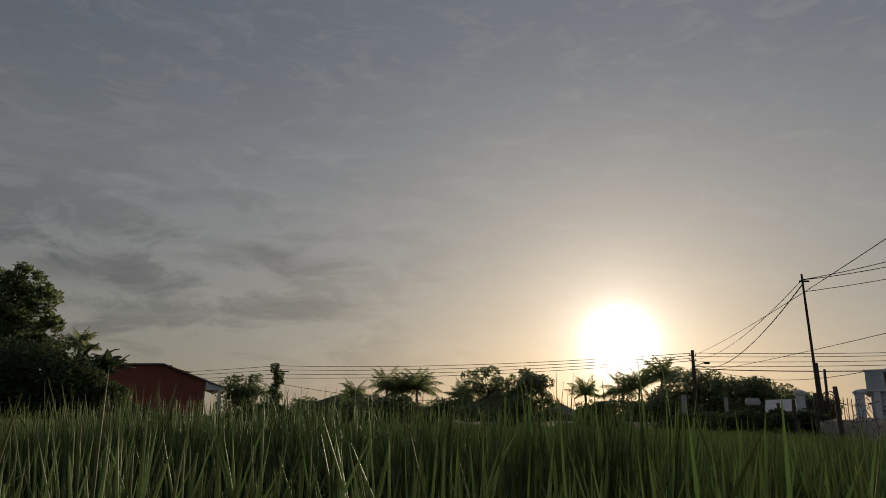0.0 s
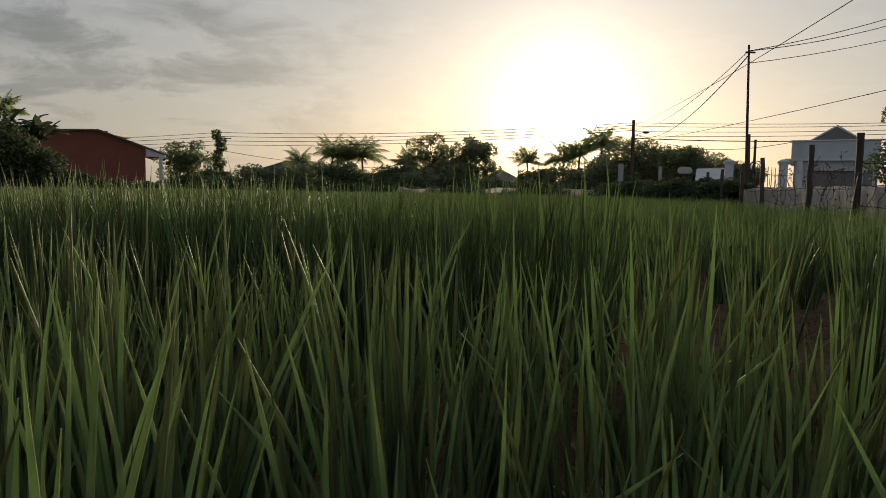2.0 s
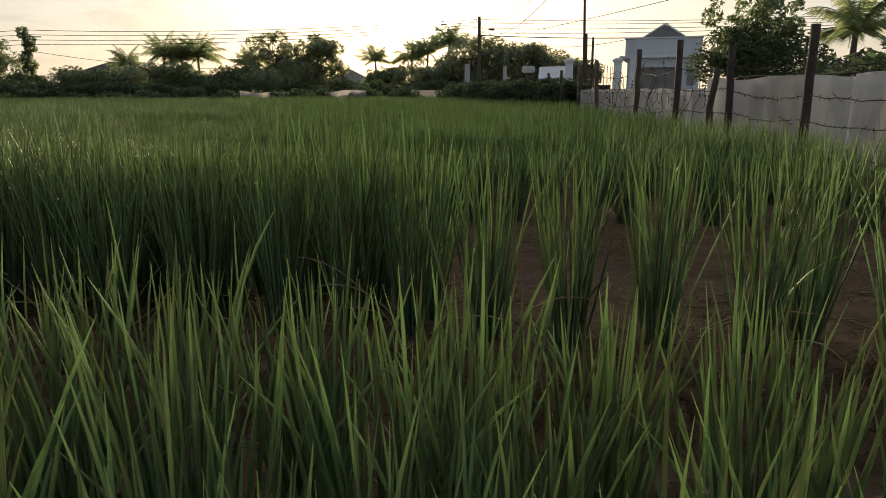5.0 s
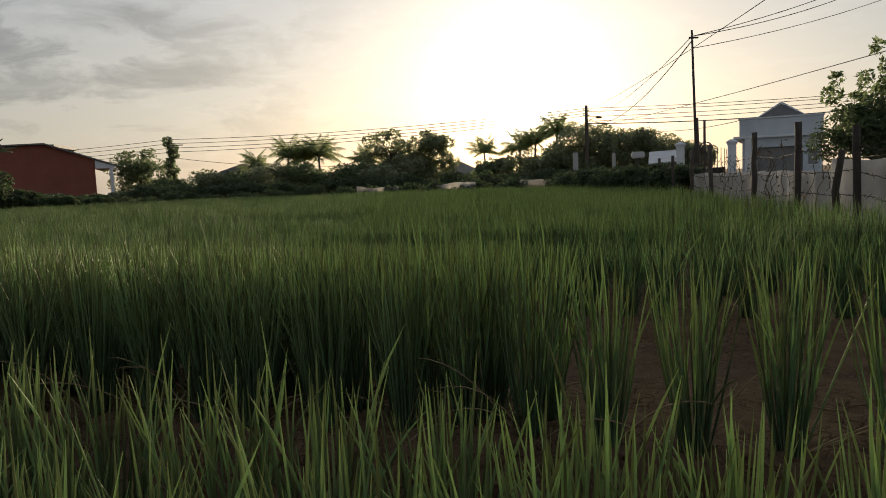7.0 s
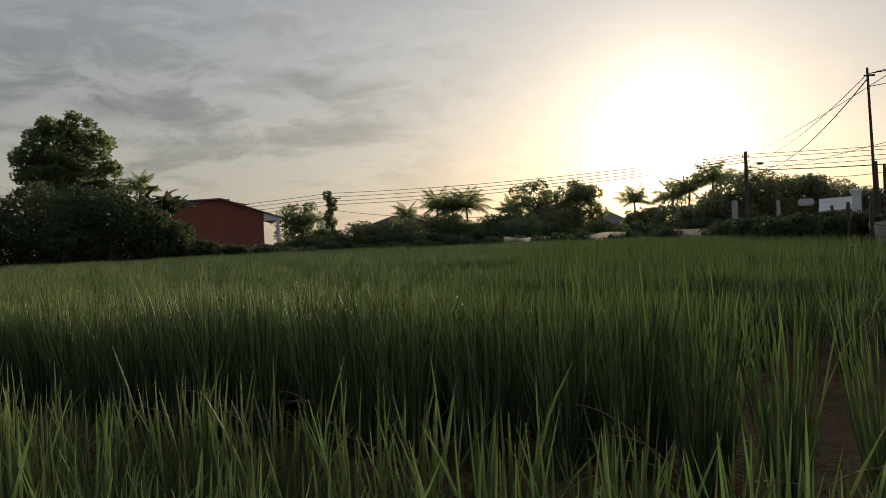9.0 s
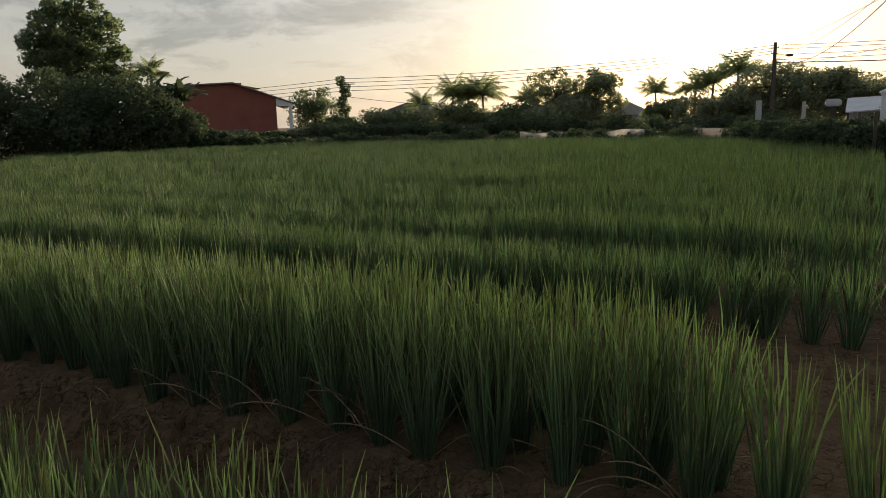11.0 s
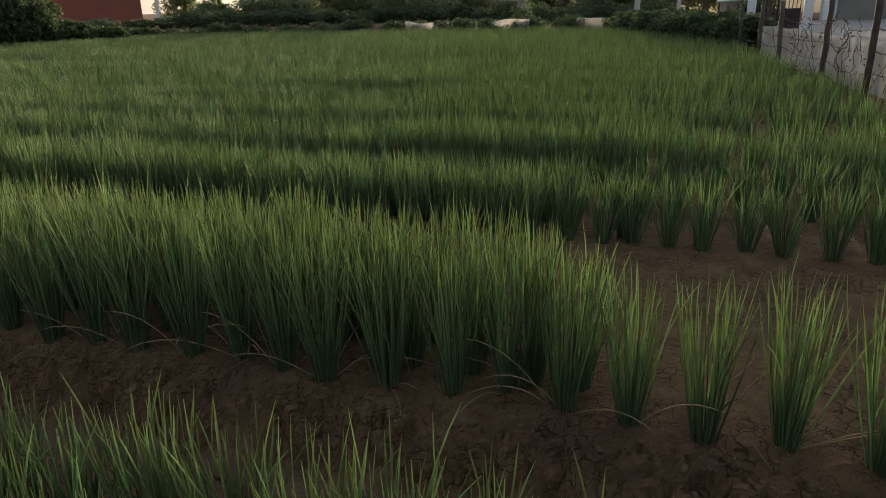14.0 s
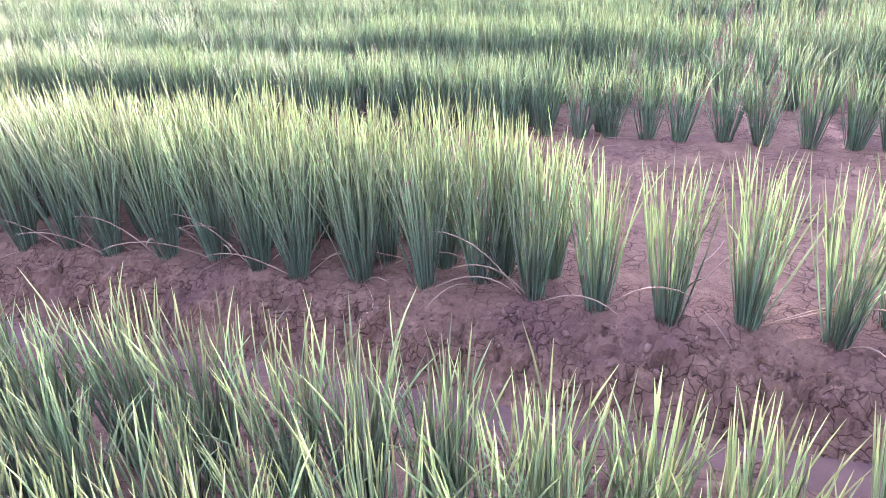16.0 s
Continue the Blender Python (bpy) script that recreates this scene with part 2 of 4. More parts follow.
M_CONCRETE = material("grey_concrete", (0.46, 0.445, 0.42), (0.58, 0.565, 0.54), 1.6, rough=0.9, bump=0.4, bump_scale=30, fine=20, stain=(0.27, 0.25, 0.22))
M_WHITE = material("white_paint", (0.66, 0.68, 0.70), (0.76, 0.77, 0.78), 1.2, rough=0.7, bump=0.15, bump_scale=40, stain=(0.50, 0.50, 0.48))
M_BLUEWHITE = material("pale_blue_paint", (0.50, 0.55, 0.60), (0.60, 0.64, 0.68), 0.9, rough=0.7, bump=0.15, bump_scale=40, stain=(0.40, 0.43, 0.46))
M_ROOF = material("grey_roof", (0.16, 0.16, 0.16), (0.23, 0.22, 0.21), 1.5, rough=0.7, fine=12, vary=0.25)
M_RED = material("red_painted_wall", (0.25, 0.082, 0.056), (0.32, 0.112, 0.078), 0.7, rough=0.85, bump=0.3, bump_scale=20, fine=9, stain=(0.20, 0.06, 0.045))
M_METAL = material("galvanised_sheet", (0.42, 0.43, 0.44), (0.55, 0.56, 0.57), 1.3, rough=0.45, metal=0.4, stain=(0.34, 0.31, 0.28))
M_DARK = material("dark_grey_shutter", (0.20, 0.195, 0.185), (0.26, 0.25, 0.24), 2.0, rough=0.6)
M_GATE = material("dark_iron", (0.035, 0.03, 0.03), (0.06, 0.05, 0.045), 8, rough=0.55, metal=0.6)
M_CLOTH = material("pale_netting", (0.42, 0.40, 0.37), (0.54, 0.52, 0.49), 2.2, rough=0.9, bump=0.5, bump_scale=30, transl=0.55, stain=(0.33, 0.30, 0.26))
M_VINE = material("dry_vine", (0.09, 0.06, 0.04), (0.14, 0.10, 0.06), 6, rough=0.9, transl=0.2, vary=0.5, island=True)

# ---------------------------------------------------------------- mesh helpers
rng = np.random.default_rng(7)


def np_mesh(name, verts, tris, mat, smooth=True):
    me = bpy.data.meshes.new(name)
    verts, tris = np.asarray(verts, np.float32), np.asarray(tris, np.int32)
    me.vertices.add(len(verts))
    me.vertices.foreach_set("co", verts.ravel())
    me.loops.add(tris.size)
    me.loops.foreach_set("vertex_index", tris.ravel())
    me.polygons.add(len(tris))
    me.polygons.foreach_set("loop_start", np.arange(0, tris.size, 3, dtype=np.int32))
    if smooth is not False:
        me.polygons.foreach_set("use_smooth", np.ones(len(tris), bool) if smooth is True else smooth)
    me.update(calc_edges=True)
    me.materials.append(mat)
    return me


def join(parts):
    vs, ts, o = [], [], 0
    for v, t in parts:
        vs.append(v)
        ts.append(np.asarray(t) + o)
        o += len(v)
    return np.concatenate(vs), np.concatenate(ts)


def quads_to_tris(q):
    q = np.asarray(q)
    return np.concatenate([q[:, [0, 1, 2]], q[:, [0, 2, 3]]])


def part(name, bm, mat, parent=None, label=""):
    if isinstance(bm, bpy.types.Mesh):
        me = bm
    else:
        me = bpy.data.meshes.new(name)
        bm.to_mesh(me)
        bm.free()
        me.materials.append(mat)
    ob = new(name, me)
    if parent is not None:
        ob.parent = parent
    return tagged(ob, label)


def thing(name, at, label, category, group="", kind="", rz=0.0):
    e = new(name)
    e.empty_display_size = 0.2
    e.matrix_world = pose(*at, 0, 0, rz)
    return tagged(e, label, category, group, kind)


def box(bm, x0, x1, y0, y1, z0, z1, bevel=0.0):
    r = bmesh.ops.create_cube(bm, size=1.0)
    bmesh.ops.transform(bm, verts=r["verts"], matrix=Matrix.LocRotScale(((x0 + x1) / 2, (y0 + y1) / 2, (z0 + z1) / 2), None, (x1 - x0, y1 - y0, z1 - z0)))
    if bevel:
        es = list({e for v in r["verts"] for e in v.link_edges})
        bmesh.ops.bevel(bm, geom=es, offset=bevel, segments=2, affect="EDGES")
    return bm


def boxmesh(*a, bevel=0.0):
    return box(bmesh.new(), *a, bevel=bevel)


def tube(pts, radii, sides=6, cap=True):
    """A bent, tapered tube through the points: vertices and triangles."""
    pts = np.asarray(pts, float)
    n = len(pts)
    radii = np.broadcast_to(np.asarray(radii, float), (n,))
    d = np.gradient(pts, axis=0)
    d /= np.linalg.norm(d, axis=1)[:, None] + 1e-9
    ref = np.array([0.0, 0, 1]) if abs(d[0, 2]) < 0.9 else np.array([1.0, 0, 0])
    a = np.cross(d, ref)
    a /= np.linalg.norm(a, axis=1)[:, None] + 1e-9
    b = np.cross(d, a)
    ang = np.linspace(0, 2 * np.pi, sides, endpoint=False)
    v = pts[:, None] + radii[:, None, None] * (np.cos(ang)[None, :, None] * a[:, None] + np.sin(ang)[None, :, None] * b[:, None])
    v = v.reshape(-1, 3)
    i = np.arange(n - 1)[:, None] * sides
    j = np.arange(sides)[None]
    k = (j + 1) % sides
    q = np.stack([i + j, i + k, i + sides + k, i + sides + j], -1).reshape(-1, 4)
    t = quads_to_tris(q)
    if cap:
        c0 = [[0, m + 1, m] for m in range(1, sides - 1)]
        e = (n - 1) * sides
        c1 = [[e, e + m, e + m + 1] for m in range(1, sides - 1)]
        t = np.concatenate([t, c0, c1])
    return v, t


def wobble(n, amp, r=rng):
    return np.cumsum(r.normal(0, amp, (n, 3)), axis=0)


# ---------------------------------------------------------------- ground: beds and furrows
BED_U = np.array([-0.92, 0.39])        # along the beds
BED_V = np.array([0.39, 0.92])         # across the beds, away from the camera
BED_U, BED_V = BED_U / np.linalg.norm(BED_U), BED_V / np.linalg.norm(BED_V)
EDGE = 2.17                            # across-distance of the edge of the second bed
PERIOD, SECOND = 1.45, 4.22            # later beds and the furrows between them


def across(x, y):
    return x * BED_V[0] + y * BED_V[1]


def along(x, y):
    return x * BED_U[0] + y * BED_U[1]


def smooth01(t):
    t = np.clip(t, 0, 1)
    return t * t * (3 - 2 * t)


def bed_profile(v):
    """Height of the worked soil at a distance across the beds."""
    z = -0.03 * smooth01((2.20 - v) / 0.22) - 0.12 * smooth01((1.98 - v) / 0.17) + 0.15 * smooth01((1.62 - v) / 0.20)   # the wide furrow
    z = z + 0.02 * np.exp(-((v - 1.36) / 0.08) ** 2)                                  # crumbled lip of the nearer bed
    g = np.clip((v - 2.75) / (SECOND - 0.12 - 2.75), 0, 1)
    z = z - 0.06 * np.sin(np.pi * g) ** 2                                             # the next furrow
    w = np.mod(v - SECOND, PERIOD) / PERIOD
    return np.where(v > SECOND, -0.10 * np.sin(np.pi * np.clip((w - 0.52) / 0.46, 0, 1)) ** 2, z)


def lumps(x, y, s, seed):
    """Cheap layered noise from sines, the same on every build."""
    r = np.random.default_rng(seed)
    z = np.zeros_like(x)
    for k in range(7):
        a, p = r.uniform(0, 2 * np.pi, 2)
        f = s * r.uniform(0.6, 2.2)
        z += np.sin(f * (x * np.cos(a) + y * np.sin(a)) + p + 1.7 * np.sin(0.37 * f * (y * np.cos(a) - x * np.sin(a)) + p)) / 7
    return z


def plates(x, y, cell, seed):
    """Dried plates of clay: each cell of an uneven grid has its own level, with a gap towards its neighbours."""
    r = np.random.default_rng(seed)
    n = 128
    jx, jy, lev = r.uniform(0.1, 0.9, (n, n)), r.uniform(0.1, 0.9, (n, n)), r.uniform(-1, 1, (n, n))
    gx, gy = x / cell, y / cell
    ix, iy = np.floor(gx).astype(int), np.floor(gy).astype(int)
    d1 = np.full(x.shape, 9.0)
    d2 = np.full(x.shape, 9.0)
    lv = np.zeros(x.shape)
    for dx in (-1, 0, 1):
        for dy in (-1, 0, 1):
            cx, cy = ix + dx, iy + dy
            d = np.hypot(cx + jx[cx % n, cy % n] - gx, cy + jy[cx % n, cy % n] - gy)
            near = d < d1
            d2 = np.where(near, d1, np.minimum(d2, d))
            lv = np.where(near, lev[cx % n, cy % n], lv)
            d1 = np.where(near, d, d1)
    return lv, smooth01((d2 - d1) / 0.14)


def soil_height(x, y):
    v = across(x, y)
    z = bed_profile(v + 0.05 * lumps(x, y, 5, 3) + 0.03 * lumps(x, y, 14, 4))
    slope = np.exp(-((EDGE - 0.20 - v) / 0.17) ** 2) + 0.7 * np.exp(-((1.36 - v) / 0.10) ** 2)
    z = z + 0.010 * lumps(x, y, 9, 5) + 0.004 * lumps(x, y, 60, 8)
    wx, wy = x + 0.02 * lumps(x, y, 30, 11), y + 0.02 * lumps(x, y, 30, 12)
    l1, e1 = plates(wx, wy, 0.10, 41)
    l2, e2 = plates(wx, wy, 0.036, 42)
    z = z + slope * (0.034 * l1 * e1 - 0.026 * (1 - e1) + 0.018 * l2 * e2 - 0.014 * (1 - e2) + 0.04 * lumps(x, y, 16, 6))
    return z


def build_ground():
    # one sheet: a fine patch close by, then coarser rings out to the horizon
    xs = np.concatenate([[-3000, -800, -250, -90], np.arange(-45, -4.0, 0.6), np.arange(-4, -1.9, 0.04), np.arange(-1.9, 2.3, 0.016), np.arange(2.3, 4.01, 0.04), np.arange(4.5, 30, 0.6), [60, 120, 300, 900, 3000]])
    ys = np.concatenate([[-3000, -500, -100, -25, -8, -3], np.arange(-1.0, 0.9, 0.06), np.arange(0.9, 2.75, 0.016), np.arange(2.75, 5.01, 0.045), np.arange(5.15, 14, 0.15), np.arange(14.4, 40, 0.4), [45, 55, 80, 130, 300, 900, 3000]])
    X, Y = np.meshgrid(xs, ys)
    Z = soil_height(X, Y)
    inside = smooth01((42 - np.abs(Y - 2)) / 4) * smooth01((36 - np.abs(X)) / 4)
    Z = Z * inside
    nx, ny = len(xs), len(ys)
    i = (np.arange(ny - 1)[:, None] * nx + np.arange(nx - 1)[None]).ravel()
    q = np.stack([i, i + 1, i + nx + 1, i + nx], -1)
    V, T = np.stack([X, Y, Z], -1).reshape(-1, 3), quads_to_tris(q)
    mid = V[T[:, 0]]
    f = EDGE - across(mid[:, 0], mid[:, 1])
    crumbly = (f > -0.05) & (f < 0.36) & (np.abs(mid[:, 0]) < 2.4)
    me = np_mesh("ground", V, T, M_SOIL, ~crumbly)
    tagged(new("ground", me), "reddish-brown cracked clay soil of the onion field", "ground", kind="structure")


build_ground()

# ---------------------------------------------------------------- spring onions


def leaf_shape(length, lean, turn, bend, radius, segs, sides, r, base=(0, 0)):
    """One hollow onion leaf: a tube that swells, tapers to a short tip and leans outwards."""
    t = np.linspace(0, 1, segs + 1) ** 0.85
    a = lean + bend * t ** 2
    step = np.diff(t) * length
    rr = np.concatenate([[0], np.cumsum(np.sin(a[:-1]) * step)])
    zz = np.concatenate([[0], np.cumsum(np.cos(a[:-1]) * step)])
    side = r.normal(0, 0.022) * t ** 2 * length * 4
    p = np.stack([base[0] + rr * np.cos(turn) - side * np.sin(turn), base[1] + rr * np.sin(turn) + side * np.cos(turn), zz], -1)
    w = radius * np.interp(t, (0, 0.1, 0.5, 0.85, 0.95, 1), (0.8, 0.95, 1.0, 0.84, 0.5, 0.12))
    return tube(p, w, sides, cap=False)


def leaf_pose(r):
    """How one leaf of a clump stands: its offset, turn, lean and length share. Outer leaves lean out more."""
    q = 0.040 * math.sqrt(r.random())
    lean = 0.02 + 4.3 * q + r.normal(0, 0.055)
    share = r.uniform(0.86, 1.05) if r.random() < 0.78 else r.uniform(0.5, 0.84) if r.random() < 0.85 else r.uniform(1.06, 1.18)
    return q, r.uniform(0, 2 * np.pi), lean, share


def clump(r, leaves, segs, sides, fat=1.0, height=0.61):
    out = []
    for k in range(leaves):
        q, turn, lean, share = leaf_pose(r)
        bend = r.normal(-0.7 * lean, 0.11) if r.random() < 0.93 else r.uniform(0.3, 0.9)
        out.append(leaf_shape(height * share, lean, turn, bend, r.uniform(0.0021, 0.0032) * fat, segs, sides, r, (q * np.cos(turn), q * np.sin(turn))))
    return join(out)


def far_edge(x):
    """Where the field ends, seen along y."""
    return np.clip(31.0 + 0.55 * (10.0 - x), 31.0, 40.5)


def field_spots():
    """Where the clumps stand: rows along the beds."""
    spots = []
    r = np.random.default_rng(21)
    rows = []
    v = 1.13 - 0.235 * 9
    while v < 1.14:                      # the bed that the camera stands in
        rows.append((v, 0.225, 9))
        v += 0.235
    for dv, du, lim in ((0.07, 0.24, 9), (0.26, 0.22, 0.52), (0.44, 0.21, 0.34), (0.60, 0.22, 0.15), (0.78, 0.23, -0.10)):   # the second bed
        rows.append((EDGE + dv, du, lim))
    v = SECOND
    while v < 48:                        # the beds beyond
        for dv, lim in ((0.0, 9), (0.18, 0.36), (0.36, 0.33), (0.54, 0.36), (0.74, 9)) if v < 5 else ((0.0, 9), (0.20, 0.40), (0.40, 9), (0.60, 0.34), (0.80, 9)) if v < 13 else ((0.0, 9), (0.24, 9), (0.48, 9), (0.74, 9)):
            rows.append((v + dv, 0.215, lim))
        v += PERIOD
    for i, (v, du, lim) in enumerate(rows):
        us = np.arange(-20.08, 48, du) + (i % 2) * du / 2
        us = us + r.normal(0, 0.022, len(us))
        vs = v + r.normal(0, 0.03, len(us))
        xy = us[:, None] * BED_U + vs[:, None] * BED_V
        if lim < 9:                      # the further rows of a bed fail towards one side of the field
            xy = xy[xy[:, 0] < lim * xy[:, 1] + 0.25 * r.normal(0, 1, len(xy))]
        spots.append(xy)
    xy = np.concatenate(spots)
    x, y = xy[:, 0], xy[:, 1]
    right_edge = np.minimum(4.75 + (y - 4.75) * 0.311, 8.9 + 0.04 * (y - 19))
    keep = (y < far_edge(x)) & (x < right_edge) & (x > -0.62 * y - 3.2) & (x < 0.9 * y + 3.2) & (y > -1.2)
    keep &= np.hypot(x - 0.23, y - 0.06) > 0.40
    # a few bare, sunken spots
    u, v = along(x, y), across(x, y)
    gap = lumps(u * 0.45, v * 1.5, 1.0, 31) + 0.6 * lumps(u * 0.5, v * 1.5, 2.4, 32)
    keep &= ~((gap > 0.62) & (y > 5.5))
    return xy[keep]


def build_field():
    r = np.random.default_rng(5)
    xy = field_spots()
    dist = np.hypot(xy[:, 0] - 0.25, xy[:, 1])
    order = np.argsort(dist + 9.0 * (xy[:, 1] < 0.15) + 3.0 * (np.abs(xy[:, 0] - 0.2) > 0.66 * xy[:, 1] + 0.75))
    xy, dist = xy[order], dist[order]
    z = soil_height(xy[:, 0], xy[:, 1])
    patch = 1 + 0.18 * lumps(along(xy[:, 0], xy[:, 1]) * 0.55, across(xy[:, 0], xy[:, 1]) * 1.9, 1.0, 77) * smooth01((dist - 3) / 2)
    midd = [clump(r, int(r.integers(52, 62)), 4, 3, 1.1) for _ in range(16)]
    farr = [clump(r, 30, 3, 3, 1.3) for _ in range(14)]
    vfar = [clump(r, 11, 2, 3, 2.3) for _ in range(14)]
    leaf_meshes = []
    for _ in range(24):
        bend = r.normal(-0.08, 0.13) if r.random() < 0.92 else r.uniform(0.3, 0.9)
        leaf_meshes.append(np_mesh("leaf", *leaf_shape(0.61, 0.0, 0.0, bend, r.uniform(0.0021, 0.0033), 7, 5, r), M_LEAF))
    dry_meshes = [np_mesh("dry_leaf", *leaf_shape(0.45 * r.uniform(0.8, 1.1), 0.15, 0.0, r.uniform(0.5, 1.3), 0.003, 7, 5, r), M_DRY) for _ in range(5)]
    dew = []
    chunks = {"mid": [], "far": [], "vfar": []}
    for i, ((x, y), zz, d) in enumerate(zip(xy, z, dist)):
        v = across(x, y)
        low = 0.82 if v < 1.3 else 0.97 + 0.04 * smooth01((x + 0.2) / 1.2) - 0.25 * smooth01((v - 2.9) / 0.8)
        s = r.uniform(0.88, 1.10) * low * patch[i]
        a = r.uniform(0, 2 * np.pi)
        if i < NEAR:
            e = thing("spring_onion", (x, y, zz - 0.012), "upright clump of green spring onion leaves on clay soil", "onion plant", "spring onions in the field", rz=math.degrees(a))
            size = r.uniform(0.92, 1.08) * low
            for k in range(int(r.integers(58, 68))):
                dry = r.random() < 0.02
                me = dry_meshes[int(r.integers(5))] if dry else leaf_meshes[int(r.integers(24))]
                lf = part("leaf", me, None, e, "dry straw-coloured leaf" if dry else "")
                q, turn, lean, share = leaf_pose(r)
                lf.matrix_basis = (pose(q * math.cos(turn), q * math.sin(turn), 0, 0, 0, math.degrees(turn))
                                   @ pose(0, 0, 0, 0, r.uniform(25, 55) if dry else math.degrees(lean), 0) @ Matrix.Diagonal((1, 1, size * share, 1)))
                if d < 1.7 and r.random() < 0.35 and not dry:
                    m = e.matrix_world @ lf.matrix_basis
                    for n in r.integers(6, len(me.vertices) - 6, 1):
                        dew.append(m @ me.vertices[int(n)].co)
        else:
            key = "mid" if d < 6.5 else "far" if d < 14 else "vfar"
            src = {"mid": midd, "far": farr, "vfar": vfar}[key]
            src = src[int(r.integers(len(src)))]
            c, sn = math.cos(a), math.sin(a)
            pts = src[0] @ np.array([[c, sn, 0], [-sn, c, 0], [0, 0, 1]]) * (1, 1, s) + (x, y, zz - 0.01)
            chunks[key].append((pts.astype(np.float32), src[1]))
    for key, ch in chunks.items():
        pts, t = join(ch)
        ob = new("onion_crop", np_mesh("onion_crop", pts, t, M_ONION))
        tagged(ob, "dense rows of green spring onions across the field", "onion crop", kind="stuff")
    bm = bmesh.new()
    bmesh.ops.create_icosphere(bm, subdivisions=1, radius=1.0)
    bv, bt = np.array([v.co[:] for v in bm.verts]), np.array([[v.index for v in f.verts] for f in bm.faces])
    bm.free()
    tagged(new("dew_drops", np_mesh("dew_drops", *join([(bv * r.uniform(0.0005, 0.0012) + np.array(p), bt) for p in dew]), M_DEW)), "tiny clear dew drops on the onion leaves", "dew", kind="stuff")


NEAR = 108                             # clumps close to the path, built leaf by leaf
build_field()

# ---------------------------------------------------------------- trees, palms, bushes
FAR = 1.42                             # how much further off the tree line stands than its first estimate


def far_xy(x, y):
    return 0.25 + (x - 0.25) * FAR, y * FAR


def far_z(z):
    return 1.1 + (z - 1.1) * FAR


def leaf_cloud(r, centres, radii, count, size, squash=0.75):
    """Many small bent leaves scattered through overlapping clumps: vertices and triangles."""
    centres, radii = np.asarray(centres, float), np.asarray(radii, float)
    w = radii ** 2.2
    k = r.choice(len(centres), count, p=w / w.sum())
    d = r.normal(size=(count, 3))
    d /= np.linalg.norm(d, axis=1)[:, None]
    rad = radii[k] * r.uniform(0.25, 1.0, count) ** 0.45
    pos = centres[k] + d * rad[:, None] * (1, 1, squash)
    ax = r.normal(size=(count, 3)) * (1, 1, 0.7) + d * 0.5
    ax /= np.linalg.norm(ax, axis=1)[:, None]
    side = np.cross(ax, r.normal(size=(count, 3)))
    side /= np.linalg.norm(side, axis=1)[:, None] + 1e-9
    nrm = np.cross(ax, side)
    s = size * r.uniform(0.6, 1.3, count)[:, None]
    a = pos - ax * s
    b = pos + side * s * 0.42 - nrm * s * 0.12
    c = pos + ax * s
    e = pos - side * s * 0.42 - nrm * s * 0.12
    v = np.stack([a, b, c, e], 1).reshape(-1, 3)
    i = np.arange(count)[:, None] * 4
    t = np.concatenate([i + [0, 1, 2], i + [0, 2, 3]])
    return v, t


def limbs(r, height, spread, n, radius, base_z=0.0):
    """A tapered trunk with forked limbs."""
    m = 7
    z = np.linspace(base_z, height * 0.62, m)
    p = np.stack([np.zeros(m), np.zeros(m), z], -1) + np.concatenate([[[0, 0, 0]], wobble(m - 1, radius * 0.35, r)]) * (1, 1, 0)
    out = [tube(p, np.linspace(radius * 1.25, radius * 0.55, m), 9)]
    for k in range(n):
        s = p[int(r.integers(m // 2, m))]
        a = r.uniform(0, 2 * np.pi)
        end = np.array([math.cos(a) * spread * r.uniform(0.4, 0.95), math.sin(a) * spread * r.uniform(0.4, 0.95), height * r.uniform(0.6, 0.95)])
        t = np.linspace(0, 1, 6)[:, None]
        q = s * (1 - t) + end * t + np.concatenate([[[0, 0, 0]], wobble(5, spread * 0.035, r)])
        out.append(tube(q, np.linspace(radius * 0.42, radius * 0.1, 6), 6))
    return join(out)


def tree(name, x, y, height, width, low, seed, count, size, mat, label, clumps=80, squash=0.85, fill=0.25, category="tree", radius=None):
    r = np.random.default_rng(seed)
    if y > 45:
        (x, y), height, width, size = far_xy(x, y), far_z(height), width * FAR, size * 1.25
    e = thing(name, (x, y, 0), label, category)
    rad = radius or max(0.06, height * 0.03)
    part("trunk", np_mesh("trunk", *limbs(r, height, width / 2, 9, rad, -0.1), M_BARK), None, e)
    cs, rs = [], []
    mid, half = (height + low) / 2, (height - low) / 2
    for k in range(clumps):
        d = r.normal(size=3)
        d /= np.linalg.norm(d)
        q = r.uniform(0.02, 1.0) ** 0.42 * 0.85
        cs.append((d[0] * q * width / 2, d[1] * q * width / 2, mid + d[2] * q * half))
        rs.append(width / 2 * fill * r.uniform(0.45, 1.25))
    v, t = leaf_cloud(r, cs, rs, count, size, squash)
    z0, z1 = np.percentile(v[:, 2], (1, 99.5))
    v[:, 2] = low + (v[:, 2] - z0) * (height - low) / (z1 - z0)
    v[:, :2] *= width / 2 / np.percentile(np.abs(v[:, :2]), 98.5)
    v[:, 2] = np.maximum(v[:, 2], 0.02)
    part("crown", np_mesh("crown", v, t, mat, smooth=False), None, e)
    return e


def bush(x, y, height, width, seed, count, size, mat=None, label="dense dark green bush at the field edge", low=0.0, name="bush"):
    return tree(name, x, y, height, width, low, seed, count, size, mat or M_HEDGE, label, clumps=80, fill=0.25, category="bush", radius=0.05)


